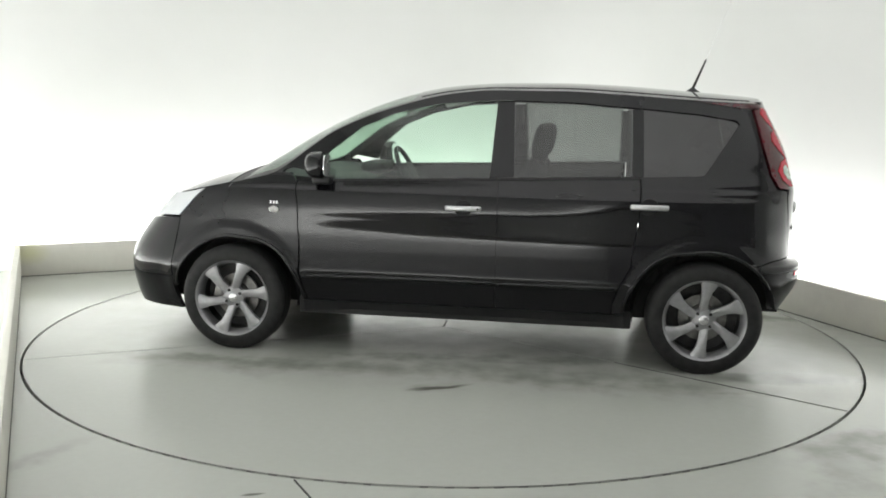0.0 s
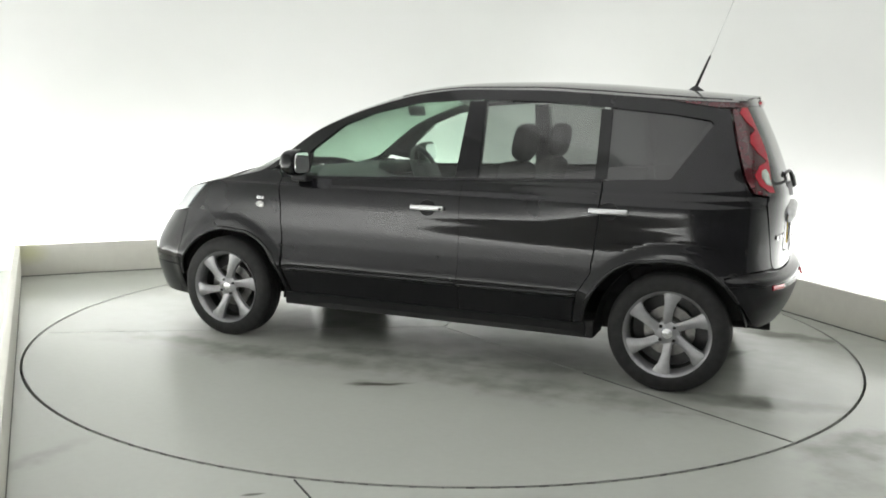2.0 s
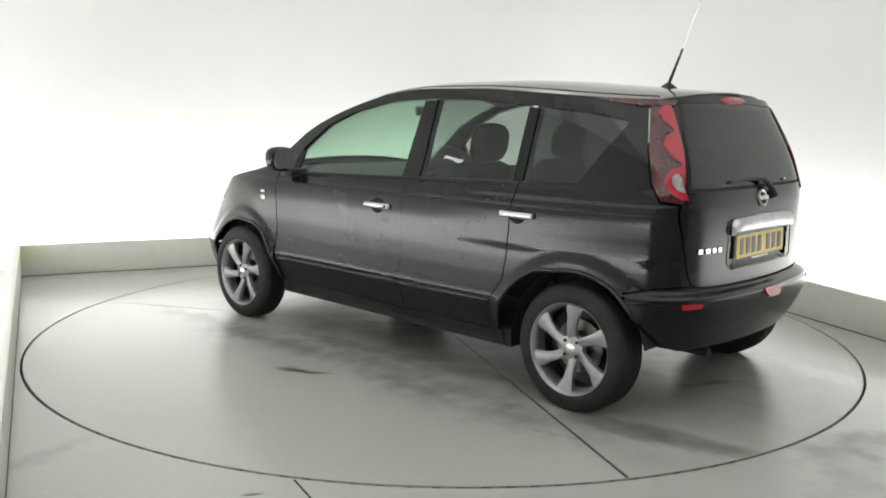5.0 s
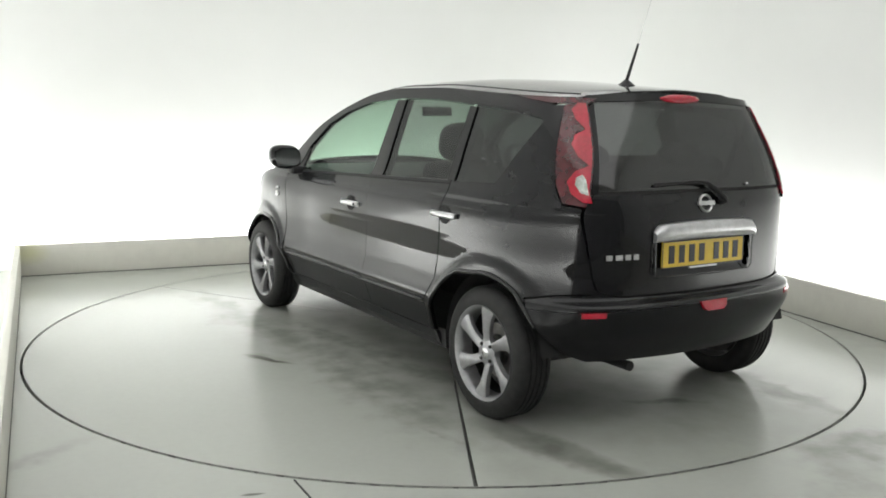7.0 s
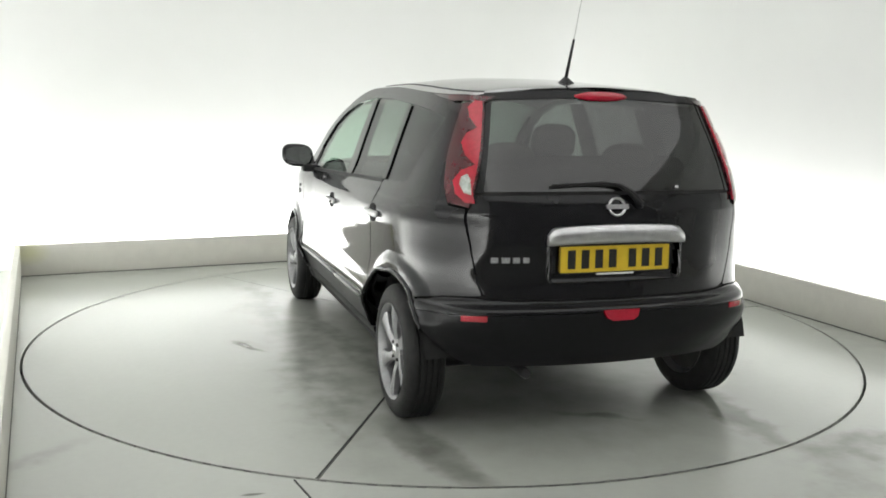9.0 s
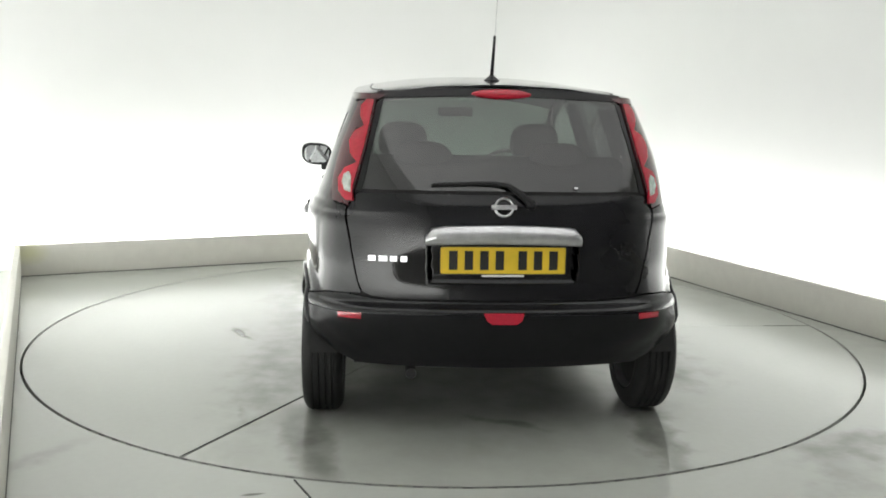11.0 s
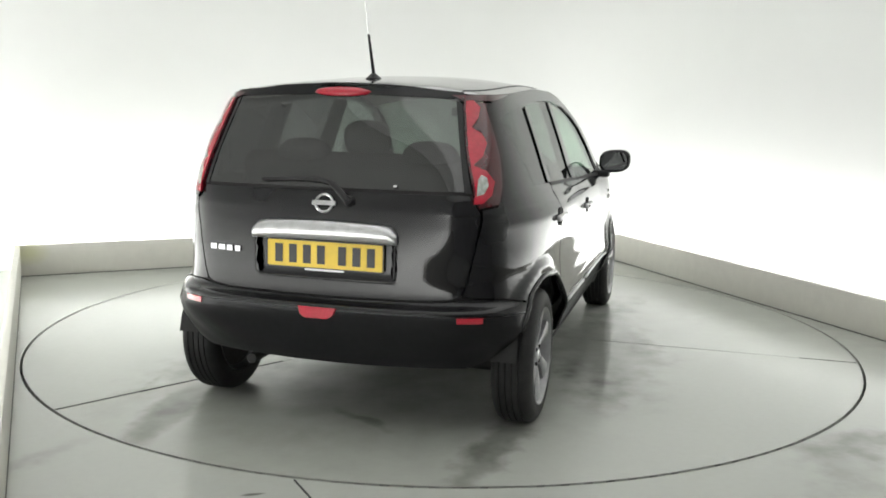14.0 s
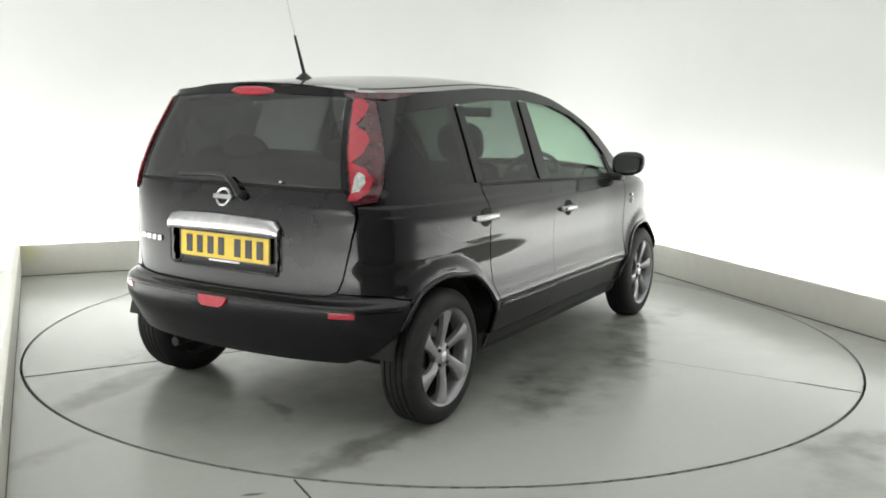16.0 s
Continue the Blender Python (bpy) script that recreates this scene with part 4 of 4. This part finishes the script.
    # high brake lamp
    bm = lathe([(0.0, 0.012), (0.6, 0.011), (0.9, 0.006), (1.0, -0.004)], 32, axis="z")
    for v in bm.verts:
        v.co.x *= 0.125
        v.co.y *= 0.020
    part("high_brake_lamp", bm, REDBRIGHT, car, "red high-level brake lamp", m=on_tail(0.0, 1.420, 0.006))
    # wiper: pivot, arm, blade
    piv = lathe([(0.0, 0.024), (0.016, 0.022), (0.020, 0.010), (0.022, 0.0)], 20, axis="z")
    wiper = part("wiper_pivot", piv, TRIM, car, m=on_tail(-0.105, 0.985, 0.002))
    p = [(-0.105, 0.985, 0.020), (-0.06, 1.030, 0.026), (-0.01, 1.062, 0.024), (0.05, 1.070, 0.020), (0.285, 1.062, 0.012)]
    pts = [rear_point(y, z, o) for y, z, o in p]
    part("wiper_arm", tube(pts, 0.01, 8, radii=[0.014, 0.014, 0.010, 0.007, 0.005]), TRIM, car, "black wiper arm")
    q = [rear_point(y, z, 0.008) for y, z in ((-0.03, 1.056), (0.12, 1.064), (0.29, 1.056))]
    part("wiper_blade", tube(q, 0.006, 6), TRIM, car)
    part("washer_jet", box(-0.008, 0.008, -0.005, 0.005, 0, 0.012, 0.002), SILVER, car, m=on_tail(-0.29, 1.048, 0.0))


def build_front(car):
    nose = S((1.643, 0.39), (1.632, 0.55), (1.607, 0.725)) + [("f", 0.45, 0.69), ("f", 0.0, 0.68), ("f", 0.0, 0.39)]
    bumper = panel("front_bumper", nose, PAINT, car, "glossy black front bumper", both=True, depth=0.03)
    panel("lower_lip", S((1.615, 0.19), (1.645, 0.33), (1.643, 0.388)) + [("f", 0.0, 0.386), ("f", 0.0, 0.19)], DULLBLACK, bumper, "dull black lower bumper lip", both=True, depth=0.03)
    panel("grille", [("f", 0.0, 0.69), ("f", 0.36, 0.70), ("f", 0.37, 0.845), ("f", 0.0, 0.855)], TRIM, car, "black radiator grille", both=True)
    for s in (1, -1):
        panel("headlamp", S((1.447, 0.897), (1.527, 0.825), (1.612, 0.735)) + [("f", 0.45, 0.702), ("f", 0.38, 0.71), ("f", 0.385, 0.84)] + S((1.60, 0.866)), HEADLENS, car, "clear headlamp", off=0.004, side=s)
    obj("bonnet", top_mesh("bonnet", 1.30, 1.745, PAINT, nx=18), car, "glossy black bonnet")
    obj("cowl", top_mesh("cowl", 1.22, 1.298, TRIM, nx=4, off=-0.004), car)


def build_top(car):
    obj("roof", top_mesh("roof", -1.606, 0.30, PAINT, nx=40, nt=28, depth=0.008, bend=0.07), car, "glossy black roof skin")
    obj("headlining", top_mesh("headlining", -1.54, 0.28, LINING, -0.93, 0.93, nx=24, nt=14, off=-0.03, depth=0.01), car, "pale grey headlining")
    w = obj("windscreen", top_mesh("windscreen", 0.302, 1.218, GLASS_CLEAR, -0.93, 0.93, nx=20, nt=16, off=-0.004, depth=0.005), car, "pale green windscreen")
    w.visible_shadow = False
    for a, b in ((-1.0, -0.932), (0.932, 1.0)):
        obj("windscreen_pillar", top_mesh("windscreen_pillar", 0.302, 1.218, PAINT, a, b, nx=20, nt=3, depth=0.03), car)
    # black rubber strips let into the roof
    for s in (1, -1):
        run = []
        for i in range(25):
            x = -1.50 + 1.76 * i / 24
            e, c = edge_z(x), top_z(x)
            run.append((x, skin(to_u("s", x, e), e).y * 0.875 * s, e + (c - e) * (1 - 0.875 ** 2.4) - 0.001))
        part("roof_strip", tube(run, 0.0045, 6), TRIM, car, "black rubber roof strip")
    # aerial with a short mast and a thin whip
    b = Vector((-1.262, -0.004, top_z(-1.262)))
    foot = lathe([(0.0, 0.026), (0.010, 0.024), (0.022, 0.012), (0.036, 0.0), (0.036, -0.006)], 20, axis="z")
    for v in foot.verts:
        v.co.x *= 1.3
    aerial = part("aerial_base", foot, TRIM, car, "black roof aerial", m=Matrix.Translation(b))
    tip = Vector((-0.235, 0, 0.66))
    part("aerial_mast", tube([(0, 0, 0.015), tip * 0.285], 0.008, 8, radii=[0.0085, 0.0055]), TRIM, aerial)
    part("aerial_whip", tube([tip * 0.28, tip], 0.0013, 6), SILVER, aerial)


def build_seat(car, x, y, back_lean, rear=False, w=0.46):
    if rear:
        base = part("seat", box(x - 0.22, x + 0.28, y - w / 2, y + w / 2, 0.42, 0.56, 0.04, 3), CLOTH, car, "charcoal cloth rear bench")
    else:
        base = part("seat", box(x - 0.22, x + 0.28, y - w / 2, y + w / 2, 0.40, 0.54, 0.05, 3), CLOTH, car, "charcoal cloth front seat")
    top = 0.70 if rear else 0.60
    bm = box(-0.07, 0.06, -w / 2 + 0.01, w / 2 - 0.01, 0.0, top, 0.05, 3)
    for v in bm.verts:
        k = 1 - 0.22 * max(0, v.co.z / top - 0.35) if not rear else 1
        v.co.y *= k
    part("backrest", bm, CLOTH, base, m=pose(x - 0.22, y, 0.50, 0, -back_lean, 0))
    d = Vector((-math.sin(radians(back_lean)), 0, math.cos(radians(back_lean))))
    tops = Vector((x - 0.22, y, 0.50)) + d * top
    heads = (0.0,) if not rear else (-0.30, 0.30)
    for hy in heads:
        c = tops + d * (0.115 if not rear else -0.04) + Vector((0, hy, 0))
        bm = bmesh.new()
        bmesh.ops.create_uvsphere(bm, u_segments=20, v_segments=14, radius=1)
        for v in bm.verts:
            v.co = Vector([math.copysign(abs(a) ** 0.7, a) * d for a, d in zip(v.co, (0.055, 0.132, 0.105))])
        part("headrest", bm, CLOTH, base, m=Matrix.Translation(c) @ pose(0, 0, 0, 0, -back_lean + 6, 0))
        for q in (-0.05, 0.05):
            st = tube([(0, q, -0.2), (0, q, -0.08)], 0.007, 6)
            part("headrest_post", st, STEEL, base, m=Matrix.Translation(c) @ pose(0, 0, 0, 0, -back_lean + 6, 0))


def build_inside(car):
    bm = bmesh.new()
    prof = [(-1.62, 0.37), (-1.60, 0.60), (-1.0, 0.60), (-0.9, 0.30), (0.95, 0.30), (1.05, 0.60), (1.75, 0.62), (1.95, 0.30), (1.7, 0.24), (-1.0, 0.24), (-1.45, 0.34)]
    for y in (0.58, -0.58):
        bm.faces.new([bm.verts.new((x, y, z)) for x, z in prof])
    a, b = list(bm.faces)
    va, vb = list(a.verts), list(b.verts)
    for i in range(len(va)):
        j = (i + 1) % len(va)
        bm.faces.new((va[i], va[j], vb[j], vb[i]))
    part("floor_pan", bm, UNDER, car, "black underbody", smooth=False)
    for x, s in ((WF, 1), (WF, -1), (-WB, 1), (-WB, -1)):
        bm = bmesh.new()
        rows, r = [], 0.356 if x > 0 else 0.366
        for i in range(19):
            t = radians((10 if x > 0 else -6) + 176 * i / 18)
            rows.append([bm.verts.new((x + r * math.cos(t), yy * s, 0.285 + r * math.sin(t))) for yy in (0.77, 0.56)])
        for p, q in zip(rows, rows[1:]):
            bm.faces.new((p[0], p[1], q[1], q[0]))
        bm.faces.new([q[1] for q in rows])
        part("wheel_well", bm, UNDER, car)
    for s in (1, -1):
        y0, y1 = sorted((0.56 * s, 0.765 * s))
        part("rocker", box(-0.925, 0.905, y0, y1, 0.215, 0.31, 0.01), UNDER, car)
    # dashboard, wheel, console (the driver sits on the right-hand side)
    dash = bmesh.new()
    prof = [(1.25, 0.96), (1.05, 0.985), (0.80, 0.965), (0.66, 0.92), (0.64, 0.80), (0.72, 0.60), (1.0, 0.55), (1.25, 0.60)]
    ends = []
    for y in (0.69, -0.69):
        ends.append([dash.verts.new((x, y, z)) for x, z in prof])
    for i in range(len(prof)):
        j = (i + 1) % len(prof)
        dash.faces.new((ends[0][i], ends[0][j], ends[1][j], ends[1][i]))
    dash.faces.new(ends[0])
    dash.faces.new(ends[1][::-1])
    part("dashboard", dash, INNER, car, "dark grey dashboard")
    hood = box(0.64, 0.80, -0.53, -0.20, 0.93, 1.01, 0.03, 3)
    part("instrument_hood", hood, INNER, car)
    bm = bmesh.new()
    R0, r0 = 0.185, 0.016
    rows = []
    for i in range(36):
        t = 2 * math.pi * i / 36
        rows.append([bm.verts.new(((R0 + r0 * math.cos(q)) * math.cos(t), (R0 + r0 * math.cos(q)) * math.sin(t), r0 * math.sin(q))) for q in [2 * math.pi * k / 8 for k in range(8)]])
    for i in range(36):
        a, b = rows[i], rows[(i + 1) % 36]
        for k in range(8):
            bm.faces.new((a[k], a[(k + 1) % 8], b[(k + 1) % 8], b[k]))
    box(-0.06, 0.06, -0.175, 0.175, -0.02, 0.02, 0.01, 2, bm)
    box(-0.075, 0.075, -0.075, 0.075, -0.03, 0.03, 0.02, 2, bm)
    part("steering_wheel", bm, INNER, car, "dark three-spoke steering wheel", m=pose(0.50, -0.36, 0.93, 0, -64, 0))
    build_seat(car, 0.02, 0.36, 17)
    build_seat(car, 0.02, -0.36, 17)
    build_seat(car, -0.86, 0.0, 22, True, 1.22)
    part("parcel_shelf", box(-1.66, -1.25, -0.56, 0.56, 0.985, 1.0, 0.004), INNER, car, "dark parcel shelf")
    part("inner_mirror", box(-0.012, 0.012, -0.11, 0.11, -0.03, 0.03, 0.012, 3), INNER, car, m=pose(0.42, 0.0, 1.345, 0, 10, 0))
    # exhaust end and rear beam under the floor
    part("rear_beam", tube([(-1.30, -0.60, 0.24), (-1.30, 0.60, 0.24)], 0.035, 10), UNDER, car)
    part("exhaust_pipe", tube([(-1.2, 0.33, 0.26), (-1.62, 0.36, 0.285), (-1.75, 0.36, 0.285)], 0.022, 12), UNDER, car)


def build_car():
    car = new("car")
    for s in (1, -1):
        build_side(car, s)
    build_rear(car)
    build_front(car)
    build_top(car)
    build_inside(car)
    for x, y in ((WF, WYF), (WF, -WYF), (-WB, WY), (-WB, -WY)):
        build_wheel(car, x, y, x > 0)
    return tagged(car, "black five-door compact car with tinted rear glass on a turntable", "car")


build_room()
turntable = build_turntable()
car = build_car()


def motions():
    def turned(t):
        return pose(0, 0, 0, 0, 0, 171.602 - 6.98804 * t)
    steps = [0.5 * i for i in range(33)]
    walk(turntable, [(t, turned(t)) for t in steps])
    walk(car, [(t, turned(t) @ pose(-0.185, -0.070, 0.0)) for t in steps])


motions()
